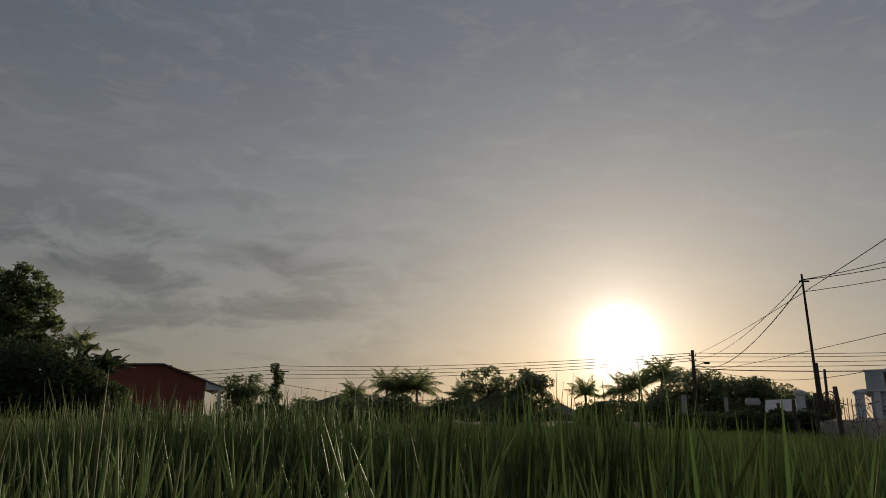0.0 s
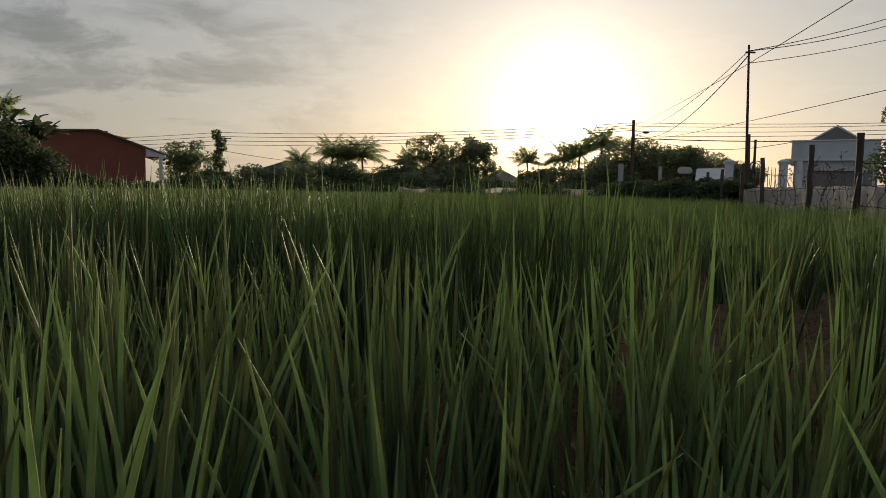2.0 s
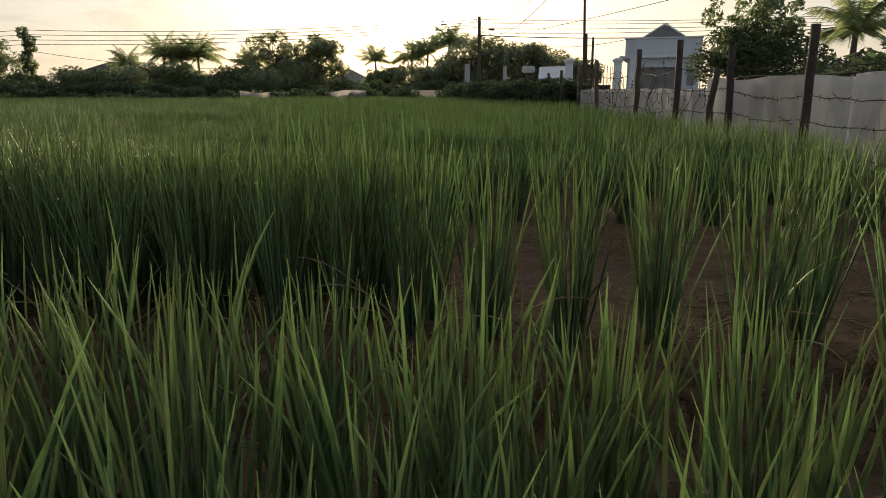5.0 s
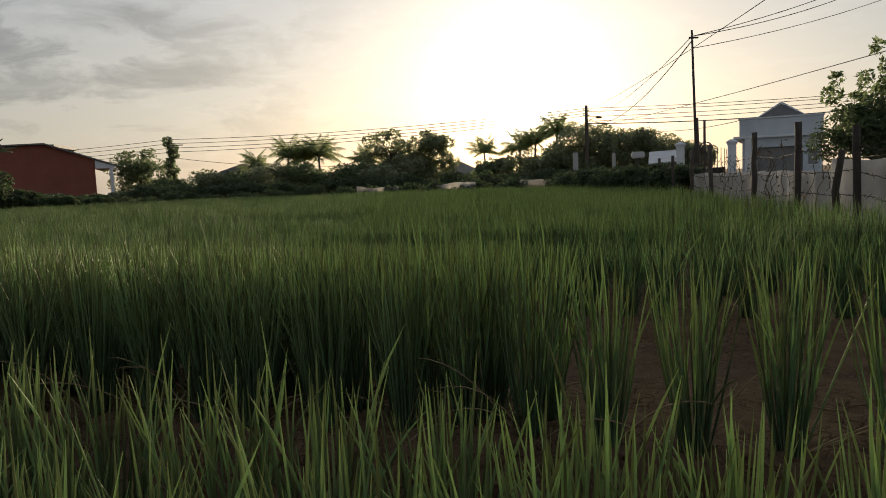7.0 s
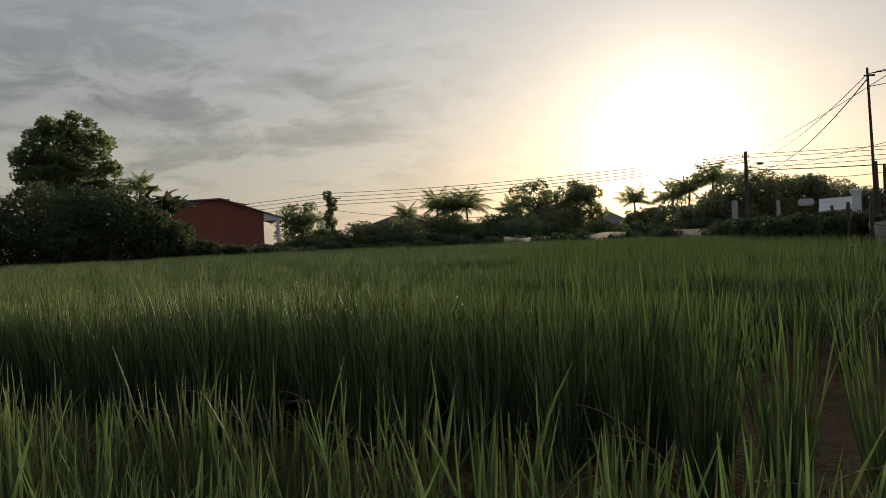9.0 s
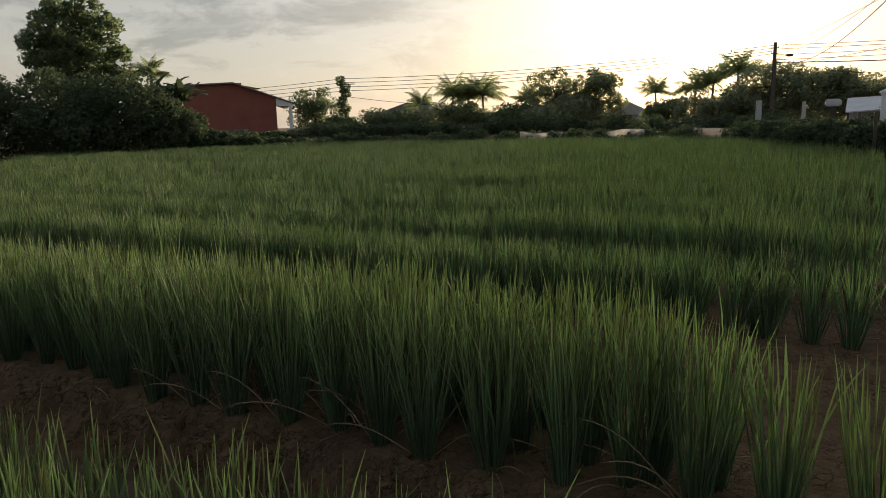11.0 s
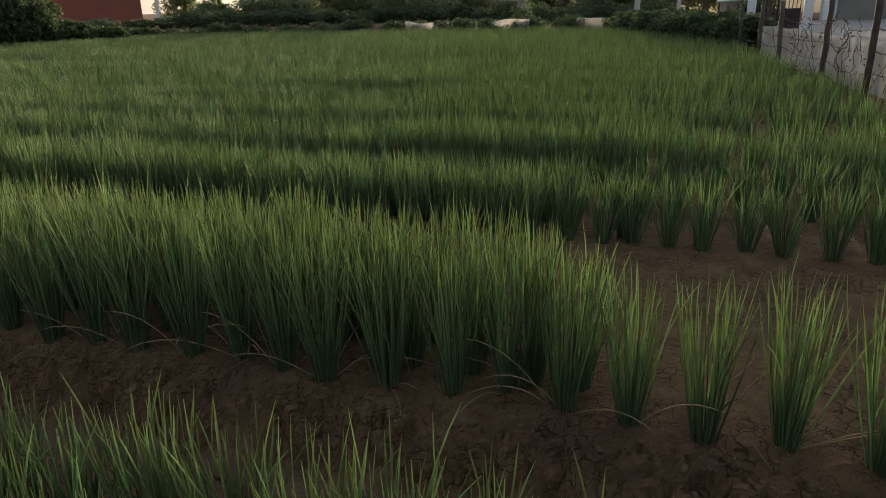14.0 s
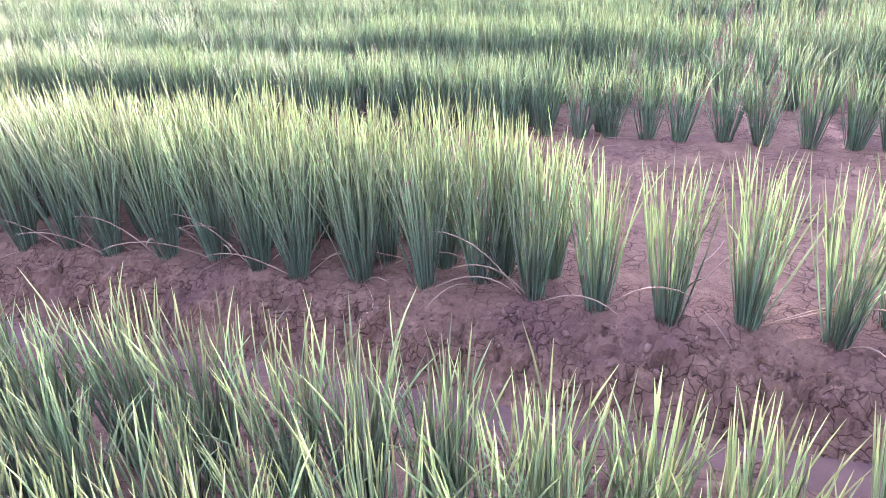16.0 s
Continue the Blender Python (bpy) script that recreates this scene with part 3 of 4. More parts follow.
def frond(r, length, turn, rise, droop, leaflets, width):
    """One palm frond: an arching rib with two rows of hanging leaflets."""
    n = 9
    t = np.linspace(0, 1, n)
    a = rise - droop * t ** 1.3
    st = length / (n - 1)
    rr = np.concatenate([[0], np.cumsum(np.cos(a[:-1]) * st)])
    zz = np.concatenate([[0], np.cumsum(np.sin(a[:-1]) * st)])
    p = np.stack([rr * math.cos(turn), rr * math.sin(turn), zz], -1)
    out = [tube(p, np.linspace(0.035, 0.008, n) * length / 2.2, 4)]
    side = np.array([-math.sin(turn), math.cos(turn), 0])
    vs, ts = [], []
    for k in range(leaflets):
        f = 0.12 + 0.88 * k / leaflets
        i = min(int(f * (n - 1)), n - 2)
        c = p[i] + (p[i + 1] - p[i]) * (f * (n - 1) - i)
        d = p[i + 1] - p[i]
        d /= np.linalg.norm(d)
        L = width * math.sin(math.pi * min(1.0, 0.18 + f * 0.85)) * r.uniform(0.85, 1.1)
        for sg in (-1, 1):
            tip = c + (side * sg * 0.75 + d * 0.55 + np.array([0, 0, -0.42 - 0.45 * r.random()])) * L
            up = d * 0.010 * max(1, length / 2)
            o = len(vs)
            vs += [c - up, c + up, (c + tip) / 2 + up + (0, 0, 0.04 * L), tip]
            ts += [[o, o + 1, o + 2], [o, o + 2, o + 3]]
    out.append((np.array(vs), np.array(ts)))
    return join(out)


def palm(x, y, height, length, seed, fronds=22, label="coconut palm with arching feathery fronds"):
    r = np.random.default_rng(seed)
    if y > 45:
        (x, y), height, length = far_xy(x, y), far_z(height), length * FAR * 1.1
    e = thing("coconut_palm", (x, y, 0), label, "palm tree")
    lean = r.normal(0, 0.25, 2)
    t = np.linspace(0, 1, 9)
    p = np.stack([lean[0] * t ** 2, lean[1] * t ** 2, -0.1 + (height + 0.1) * t], -1)
    part("trunk", np_mesh("trunk", *tube(p, np.linspace(0.17, 0.11, 9), 9), M_BARK), None, e)
    for k in range(fronds):
        rise = r.uniform(0.15, 1.5)
        me = np_mesh("frond", *frond(r, length * r.uniform(0.8, 1.1), 2 * math.pi * (k / fronds) + r.normal(0, 0.2), rise, r.uniform(0.8, 1.7), 40, length * 0.30), M_PALM, smooth=False)
        f = part("frond", me, None, e)
        f.location = p[-1]
    return e


def banana(x, y, height, seed, leaves=11):
    r = np.random.default_rng(seed)
    e = thing("banana_plant", (x, y, 0), "banana plant with broad torn green leaves", "banana plant")
    base = height * 0.55
    part("stem", np_mesh("stem", *tube([(0, 0, -0.1), (0.03, 0, base * 0.5), (0, 0.04, base)], [0.13, 0.11, 0.07], 8), M_HEDGE), None, e)
    for k in range(leaves):
        n = 8
        t = np.linspace(0, 1, n)
        turn, rise = r.uniform(0, 2 * np.pi), r.uniform(0.7, 1.4)
        a = rise - r.uniform(0.6, 1.5) * t ** 1.5
        L = height * r.uniform(0.32, 0.46)
        rr, zz = np.cumsum(np.cos(a)) * L / n, np.cumsum(np.sin(a)) * L / n
        c = np.stack([rr * math.cos(turn), rr * math.sin(turn), base + zz], -1)
        s = np.array([-math.sin(turn), math.cos(turn), 0])
        w = (0.24 * np.sin(np.pi * np.clip(t * 0.95 + 0.05, 0, 1)) ** 0.7 + 0.01)[:, None]
        v = np.stack([c - s * w - (0, 0, 0.06), c, c + s * w - (0, 0, 0.06)], 1).reshape(-1, 3)
        q = []
        for i in range(n - 1):
            if r.random() < 0.85:
                q.append([3 * i, 3 * i + 1, 3 * i + 4, 3 * i + 3])
            if r.random() < 0.85:
                q.append([3 * i + 1, 3 * i + 2, 3 * i + 5, 3 * i + 4])
        part("leaf", np_mesh("leaf", v, quads_to_tris(q), M_HEDGE), None, e)
    return e


def build_trees():
    # big round tree and the thick hedge on the left of the field
    tree("tree", -25.2, 40.6, 9.0, 5.5, 2.2, 41, 26000, 0.115, M_TREE, "large round dense tree with dark green leaves behind a hedge", clumps=420, fill=0.12)
    tree("tree", -32.5, 39.0, 7.6, 5.0, 2.0, 42, 5000, 0.2, M_TREE, "leafy tree at the end of the hedge", clumps=80)
    for k, (x, y, h, w) in enumerate([(-26.5, 29.0, 4.0, 6.4), (-23.4, 30.4, 3.9, 5.4), (-21.0, 32.2, 4.1, 5.2), (-18.8, 33.8, 3.9, 5.0), (-17.2, 35.2, 2.7, 3.4),
                                      (-15.7, 36.9, 1.2, 2.4), (-14.6, 38.4, 0.85, 2.2), (-13.4, 40.2, 0.7, 2.0)]):
        bush(x, y, h, w, 60 + k, 13000 if k < 5 else 7000, 0.085, label="thick overgrown hedge of dark green leaves", name="hedge_bush")
    for k, (x, y, h) in enumerate([(-18.9, 36.6, 4.9), (-18.0, 37.2, 5.0), (-21.6, 34.2, 4.9), (-17.6, 37.8, 4.7), (-19.6, 36.0, 4.8)]):
        banana(x, y, h, 80 + k)
    # trees and bushes beyond the far edge of the field
    tree("tree", -16.6, 60.5, 4.4, 4.2, 0.5, 101, 6500, 0.115, M_TREE, "small leafy tree beside the shed", clumps=80)
    tree("tree", 4.2, 64.5, 5.6, 4.8, 0.2, 102, 10000, 0.13, M_TREE2, "tree with rounded clumps of leaves against the sky", clumps=60, fill=0.24)
    tree("tree", 8.0, 64.0, 5.4, 4.4, 0.2, 103, 9500, 0.13, M_TREE2, "tree with rounded clumps of leaves against the sky", clumps=60, fill=0.24)
    tree("tree", 5.9, 63.2, 3.6, 5.4, 0.0, 104, 9000, 0.13, M_TREE2, "low spreading tree at the field edge", clumps=80)
    for k, (x, y, h, w) in enumerate([(17.6, 50.5, 4.5, 4.6), (20.2, 49.5, 4.3, 4.6), (22.6, 48.6, 3.5, 4.2), (15.4, 51.8, 2.5, 3.6), (24.6, 48.0, 2.9, 3.6)]):
        tree("tree", x, y, h, w, 0.3, 110 + k, 10000, 0.12, M_TREE2, "dense roadside tree with dark foliage", clumps=90)
    for k, (x, y, h, w) in enumerate([(-13.6, 57.0, 2.1, 3.6), (-11.0, 60.0, 2.5, 3.6), (-8.6, 61.0, 2.4, 3.8), (-6.2, 61.0, 2.9, 4.2), (-3.6, 61.0, 3.0, 4.2), (-1.0, 61.0, 2.5, 3.8),
                                      (1.4, 60.0, 2.9, 3.8), (3.2, 58.5, 2.4, 3.6), (12.8, 59.0, 2.6, 3.4), (14.8, 57.0, 3.0, 3.8), (16.8, 54.5, 3.2, 4.2),
                                      (-19.4, 50.0, 1.1, 2.2), (-17.0, 50.5, 0.95, 1.8), (-15.0, 51.5, 1.1, 2.2)]):
        bush(x, y, h, w, 130 + k, 4600, 0.13, M_TREE2 if k % 2 else M_TREE, "dense leafy shrub beyond the far edge of the field")
    for k in range(18):
        r = np.random.default_rng(300 + k)
        x = -12 + k * 1.2 + r.normal(0, 0.25)
        y = far_edge(x) + 1.2 + r.normal(0, 0.3)
        bush(x, y, r.uniform(0.5, 0.85), r.uniform(1.0, 1.8), 320 + k, 1500, 0.06, M_HEDGE, "low weedy shrub along the field edge", name="weed_shrub")
    for k in range(22):
        r = np.random.default_rng(700 + k)
        x = -13.0 + k * 1.35 + r.normal(0, 0.3)
        bush(x, 49.0 + r.normal(0, 1.0) - 0.45 * max(0, x), r.uniform(1.0, 1.5), r.uniform(2.0, 3.2), 720 + k, 1900, 0.09, M_HEDGE, "rounded green shrub under the trees past the field", name="shrub")
    # bushes that hide the far end of the fence
    for k, (x, y, h, w) in enumerate([(9.35, 18.5, 0.94, 1.4), (9.5, 19.6, 0.98, 1.5), (9.6, 21.0, 1.0, 1.7), (9.7, 22.6, 1.02, 1.8), (9.8, 24.4, 1.0, 1.9), (9.9, 26.3, 1.0, 2.0), (10.0, 28.3, 0.98, 2.1), (10.2, 30.5, 0.95, 2.2)]):
        bush(x, y, h, w, 360 + k, 5200, 0.07, M_HEDGE, "dark tangled bush growing over the fence", name="fence_bush")
    palms = [(-8.2, 68, 2.9, 2.0), (-5.4, 68, 3.6, 2.6), (-4.0, 69, 3.3, 2.4), (-2.2, 68, 3.6, 2.7), (1.9, 66.5, 3.0, 2.0), (13.2, 65, 3.3, 2.1), (15.4, 61, 3.4, 2.2), (16.5, 60, 3.7, 2.2), (17.3, 56, 4.2, 2.4)]
    for k, (x, y, h, l) in enumerate(palms):
        palm(x, y, h, l, 200 + k)
    palm(24.8, 23.9, 2.9, 2.5, 220, 28)
    palm(-22.9, 44.6, 4.8, 1.55, 221, 24, "palm with feathery fronds rising behind the hedge")
    # sparse tree with large leaves behind the net
    tree("tree", 13.5, 15.6, 2.35, 3.0, 0.7, 401, 9000, 0.055, M_HEDGE, "leafy garden tree with a dense lower crown behind the fence", clumps=70)
    tree("tree", 13.0, 15.5, 3.55, 2.3, 1.3, 402, 3400, 0.058, M_TREE, "sparse young tree with large separate leaves behind the fence", clumps=46, fill=0.17, radius=0.05)
    bush(16.5, 15.6, 1.6, 4.0, 403, 2600, 0.12)
    bush(20.5, 19.5, 2.0, 4.0, 404, 2600, 0.14)


build_trees()

# ---------------------------------------------------------------- buildings


def build_shed():
    e = thing("shed", (*far_xy(-20.6, 55.0), -0.68), "long red-painted shed with a grey metal gable roof", "shed", rz=21)
    e.scale = (FAR, FAR, FAR)
    prof = [(-7.0, 0.0), (-7.0, 4.58), (-0.8, 4.85), (2.4, 3.72), (2.4, 0.0)]

    def prism(points, y0, y1):
        bm = bmesh.new()
        f = [bm.verts.new((x, y0, z)) for x, z in points]
        b = [bm.verts.new((x, y1, z)) for x, z in points]
        bm.faces.new(f)
        bm.faces.new(b[::-1])
        n = len(points)
        for i in range(n):
            bm.faces.new((f[i], b[i], b[(i + 1) % n], f[(i + 1) % n]))
        bmesh.ops.recalc_face_normals(bm, faces=bm.faces)
        return bm

    part("wall", prism(prof, 0, 14), M_RED, e)
    part("roof", prism([(-7.5, 4.57), (-7.5, 4.67), (-0.8, 4.96), (3.85, 3.30), (3.85, 3.20), (-0.8, 4.86)], -0.35, 14.5), M_ROOF, e, "grey corrugated metal roof")
    part("fascia", prism([(2.42, 3.05), (2.42, 3.66), (3.8, 3.19), (3.8, 3.05)], -0.2, 0.0), M_WHITE, e, "pale grey gable fascia")
    part("pillar", boxmesh(3.36, 3.60, -0.3, 0.0, 0, 3.1, bevel=0.02), M_WHITE, e, "white concrete pillar")
    # a lower grey building behind
    g = thing("outbuilding", (*far_xy(-26.2, 62.0), -0.46), "small flat-roofed grey building behind the shed", "building", rz=4)
    g.scale = (FAR, FAR, FAR)
    part("wall", boxmesh(-2.5, 2.5, 0, 6, 0, 5.0), M_CONCRETE, g)
    part("roof", boxmesh(-2.8, 2.8, -0.4, 6.4, 5.003, 5.2), M_ROOF, g)


def gable_house(name, x, y, rz, w, d, wall_h, roof_h, wall_mat, roof_mat, label):
    e = thing(name, (*far_xy(x, y), -0.46), label, "house", rz=rz)
    e.scale = (FAR, FAR, FAR)
    part("wall", boxmesh(-w / 2, w / 2, 0, d, 0, wall_h), wall_mat, e)
    bm = bmesh.new()
    o = 0.4
    pts = [(-w / 2 - o, wall_h + 0.003), (0, wall_h + roof_h), (w / 2 + o, wall_h + 0.003)]
    f = [bm.verts.new((-0.0 + px, -o, pz)) for px, pz in pts]
    b = [bm.verts.new((px, d + o, pz)) for px, pz in pts]
    bm.faces.new(f)
    bm.faces.new(b[::-1])
    for i in range(3):
        bm.faces.new((f[i], b[i], b[(i + 1) % 3], f[(i + 1) % 3]))
    bmesh.ops.recalc_face_normals(bm, faces=bm.faces)
    part("roof", bm, roof_mat, e)
    dm = boxmesh(-0.5, 0.5, -0.06, -0.01, 0, 1.9, bevel=0.01)
    part("door", dm, M_DARK, e, "dark door")
    return e


def build_house():
    e = thing("house", (23.1, 38.8, 0), "single-storey pale blue-white house with a parapet", "house", rz=-33.4)
    part("wall", boxmesh(0.15, 0.95, 0.35, 8, 0, 2.52), M_BLUEWHITE, e)
    part("wall", boxmesh(3.35, 4.3, 0.35, 8, 0, 2.52), M_BLUEWHITE, e)
    part("lintel", boxmesh(0.953, 3.347, 0.35, 0.75, 1.98, 2.52), M_BLUEWHITE, e)
    part("shutter", boxmesh(0.953, 3.347, 0.62, 0.70, 0, 1.977), M_DARK, e, "grey roller shutter over a wide doorway")
    for k in range(13):
        part("slat", boxmesh(0.96, 3.34, 0.595, 0.618, 0.02 + k * 0.15, 0.14 + k * 0.15), M_DARK, e)
    part("ledge", boxmesh(-0.32, 4.6, 0.0, 8.1, 2.523, 2.66, bevel=0.02), M_WHITE, e, "white projecting cornice")
    part("parapet", boxmesh(0.0, 4.35, 0.12, 8, 2.663, 3.62, bevel=0.02), M_BLUEWHITE, e)
    part("coping", boxmesh(-0.06, 4.41, 0.06, 8.06, 3.623, 3.70, bevel=0.015), M_WHITE, e)
    bm = bmesh.new()
    base = [(0.95, 0.7), (3.45, 0.7), (3.45, 5.5), (0.95, 5.5)]
    vb = [bm.verts.new((x, y, 3.703)) for x, y in base]
    r0, r1 = bm.verts.new((2.2, 1.0, 4.48)), bm.verts.new((2.2, 4.6, 4.48))
    bm.faces.new(vb[::-1])
    bm.faces.new((vb[0], vb[1], r0))
    bm.faces.new((vb[1], vb[2], r1, r0))
    bm.faces.new((vb[2], vb[3], r1))
    bm.faces.new((vb[3], vb[0], r0, r1))
    bmesh.ops.recalc_face_normals(bm, faces=bm.faces)
    part("roof", bm, M_ROOF, e, "dark grey pitched roof")
    for a, b in (((0.9, 3.68), (2.2, 4.52)), ((2.2, 4.52), (3.5, 3.68))):
        v, t = tube([(a[0], 0.64, a[1]), (b[0], 0.94, b[1])], 0.05, 6)
        part("rim", np_mesh("rim", v, t, M_WHITE), None, e)
    part("column", boxmesh(0.3, 0.62, 0.0, 0.34, 0, 2.52, bevel=0.02), M_WHITE, e, "white square column")
    w = part("window", boxmesh(3.6, 4.05, 0.30, 0.345, 0.9, 1.9), M_DARK, e, "dark window")
    part("sill", boxmesh(3.55, 4.1, 0.24, 0.345, 0.82, 0.896), M_WHITE, w)


def pillar(x, y, rz):
    e = thing("gate_pillar", (x, y, 0), "white square gate pillar with a moulded cap", "pillar", "gate pillars", rz=rz)
    part("shaft", boxmesh(-0.17, 0.17, -0.17, 0.17, 0.303, 1.84, bevel=0.015), M_WHITE, e)
    part("base", boxmesh(-0.23, 0.23, -0.23, 0.23, 0, 0.30, bevel=0.02), M_WHITE, e)
    part("neck", boxmesh(-0.20, 0.20, -0.20, 0.20, 1.843, 1.91, bevel=0.015), M_WHITE, e)
    part("cap", boxmesh(-0.25, 0.25, -0.25, 0.25, 1.913, 2.0, bevel=0.03), M_WHITE, e)
    bm = bmesh.new()
    bmesh.ops.create_cone(bm, cap_ends=True, segments=4, radius1=0.28, radius2=0.1, depth=0.07, matrix=Matrix.Translation((0, 0, 2.038)) @ Matrix.Rotation(radians(45), 4, "Z"))
    part("finial", bm, M_WHITE, e)


def build_gate():
    a, b = np.array((14.85, 29.5)), np.array((16.75, 28.6))
    rz = math.degrees(math.atan2(*(b - a)[::-1]))
    pillar(*a, rz)
    pillar(*b, rz)
    mid = (a + b) / 2
    g = thing("iron_gate", (mid[0], mid[1], 0), "dark wrought iron gate with a round scroll crest", "gate", rz=rz)
    W = np.linalg.norm(b - a) / 2 - 0.26
    for sx in (-1, 1):
        part("gate_frame", boxmesh(min(0.02 * sx, W * sx), max(0.02 * sx, W * sx), -0.02, 0.02, 0.12, 0.18), M_GATE, g)
        part("panel", boxmesh(min(0.03 * sx, W * sx), max(0.03 * sx, W * sx), -0.012, 0.012, 0.183, 0.9), M_GATE, g, "dark sheet panel")
        for k in range(6):
            x = sx * (0.05 + k * (W - 0.08) / 5)
            v, t = tube([(x, 0, 0.9), (x, 0, 1.62 + 0.22 * math.cos(x * 1.6))], 0.016, 6)
            part("bar", np_mesh("bar", v, t, M_GATE), None, g)
    for rad, r0 in ((0.26, 0.028), (0.15, 0.022)):
        th = np.linspace(0, 2 * np.pi, 25)
        v, t = tube(np.stack([rad * np.cos(th), np.zeros(25), 1.75 + rad * np.sin(th)], -1), r0, 6, cap=False)
        part("ring", np_mesh("ring", v, t, M_GATE), None, g)
    for k in range(8):
        c, s = math.cos(k * math.pi / 4), math.sin(k * math.pi / 4)
        v, t = tube([(0.15 * c, 0, 1.75 + 0.15 * s), (0.26 * c, 0, 1.75 + 0.26 * s)], 0.015, 5)
        part("spoke", np_mesh("spoke", v, t, M_GATE), None, g)
    bush_at = (mid[0] - 0.55, mid[1] + 1.1)
    bush(*bush_at, 1.35, 2.0, 89, 2600, 0.06, M_HEDGE, "dark climbing shrub behind the iron gate")


build_shed()
build_house()
build_gate()
gable_house("house", 11.3, 69.5, -6, 4.6, 6, 1.5, 1.35, M_WHITE, M_METAL, "low white house with a pale metal roof")
gable_house("house", -10.6, 76.0, 0, 6.0, 7, 2.4, 1.1, M_CONCRETE, M_ROOF, "low house with a dark grey roof among trees")


def build_lean_to():
    e = thing("lean_to", (15.7, 33.0, 0), "open lean-to with a pale sloping metal sheet roof", "shed", rz=-25)
    bm = bmesh.new()
    v = [bm.verts.new(p) for p in ((-0.7, -0.6, 1.18), (0.9, -0.6, 1.28), (0.9, 2.4, 1.88), (-0.7, 2.4, 1.82), (-0.7, -0.6, 1.23), (0.9, -0.6, 1.33), (0.9, 2.4, 1.93), (-0.7, 2.4, 1.87))]
    for f in ((3, 2, 1, 0), (4, 5, 6, 7), (0, 1, 5, 4), (1, 2, 6, 5), (2, 3, 7, 6), (3, 0, 4, 7)):
        bm.faces.new([v[i] for i in f])
    part("roof", bm, M_METAL, e)
    part("wall", boxmesh(-0.6, 0.8, 0.6, 2.2, 0, 1.42), M_CONCRETE, e)
    for x in (-0.6, 0.8):
        part("post", boxmesh(x - 0.04, x + 0.04, -0.5, -0.42, 0, 1.18), M_POST, e)
    t = thing("water_tank", (13.7, 31.4, 0), "small pale square water tank on a stand", "water tank", rz=-20)
    part("tank", boxmesh(-0.30, 0.30, -0.25, 0.25, 1.48, 1.78, bevel=0.05), M_METAL, t)
    part("stand", boxmesh(-0.12, 0.12, -0.12, 0.12, 0, 1.477), M_POST, t)
    for (x, y, h, w) in ((9.7, 28.4, 1.75, 0.09), (11.2, 28.0, 1.66, 0.06)):
        p = thing("marker_post", (x, y, 0), "pale square concrete post among bushes", "post")
        part("shaft", boxmesh(-w, w, -w, w, 0, h, bevel=0.015), M_CONCRETE, p)


build_lean_to()

# ---------------------------------------------------------------- fence, wall and netting
POSTS = [(4.75, 3.2), (5.25, 5.35), (5.75, 7.0), (6.08, 8.52), (6.8, 10.7), (7.65, 13.6), (8.2, 15.5), (8.75, 17.6), (9.3, 19.6)]
POST_H = [1.3, 1.3, 1.22, 1.38, 1.38, 1.32, 1.28, 1.22, 1.2]


def build_fence():
    r = np.random.default_rng(9)
    f = thing("barbed_wire_fence", (0, 0, 0), "barbed wire fence on weathered wooden posts beside the field", "fence")
    tops = []
    for (x, y), h in zip(POSTS, POST_H):
        lean = r.normal(0, 0.012, 2)
        n = 7
        t = np.linspace(0, 1, n)
        p = np.stack([x + lean[0] * t + r.normal(0, 0.004, n), y + lean[1] * t + r.normal(0, 0.004, n), -0.1 + (h + 0.1) * t], -1)
        part("post", np_mesh("post", *tube(p, 0.043 * (1 + r.normal(0, 0.05, n)), 7), M_POST, smooth=False), None, f)
        tops.append(p)
    # one short leaning stake
    part("stake", np_mesh("stake", *tube([(5.95, 7.55, -0.1), (5.85, 7.5, 0.5), (5.9, 7.45, 0.98)], [0.045, 0.04, 0.035], 6), M_POST, smooth=False), None, f)
    for k in range(len(POSTS) - 1):
        for z in (0.22, 0.47, 0.72, 0.98):
            a, b = np.array((*POSTS[k], z + r.normal(0, 0.02))), np.array((*POSTS[k + 1], z + r.normal(0, 0.02)))
            t = np.linspace(0, 1, 15)[:, None]
            p = a * (1 - t) + b * t
            p[:, 2] -= 0.05 * np.sin(np.pi * t[:, 0]) * r.uniform(0.3, 1.4)
            p[1:-1] += r.normal(0, 0.006, (13, 3))
            geo = [tube(p, 0.0042, 4)]
            for q in np.linspace(0.04, 0.96, 17):
                c = a * (1 - q) + b * q
                c[2] = np.interp(q, t[:, 0], p[:, 2])
                d = r.normal(0, 0.022, 3)
                geo.append(tube([c - d, c + d], 0.0035, 3))
            part("wire_strand", np_mesh("wire_strand", *join(geo), M_WIRE), None, f)
    # dead vines hanging on the wires
    for k in (2, 3, 4, 5):
        a, b = np.array(POSTS[k]), np.array(POSTS[k + 1])
        geo, tips = [], []
        for _ in range(9 if k in (3, 4) else 4):
            q = r.uniform(0.25, 0.95)
            n = 9
            c = np.array((*(a * (1 - q) + b * q), r.uniform(0.8, 1.2)))
            p = c + np.concatenate([[[0, 0, 0]], np.cumsum(r.normal(0, 0.035, (n - 1, 3)) + (0, 0, -0.09), axis=0)])
            geo.append(tube(p, 0.005, 4))
            tips += list(p)
        tips = np.array(tips)
        geo.append(leaf_cloud(r, tips, np.full(len(tips), 0.07), 60 if k in (3, 4) else 30, 0.03))
        v = new("dead_vine", np_mesh("dead_vine", *join(geo), M_VINE))
        tagged(v, "dry brown vine tangled on the fence wires", "vine", "vines on the fence", "stuff")


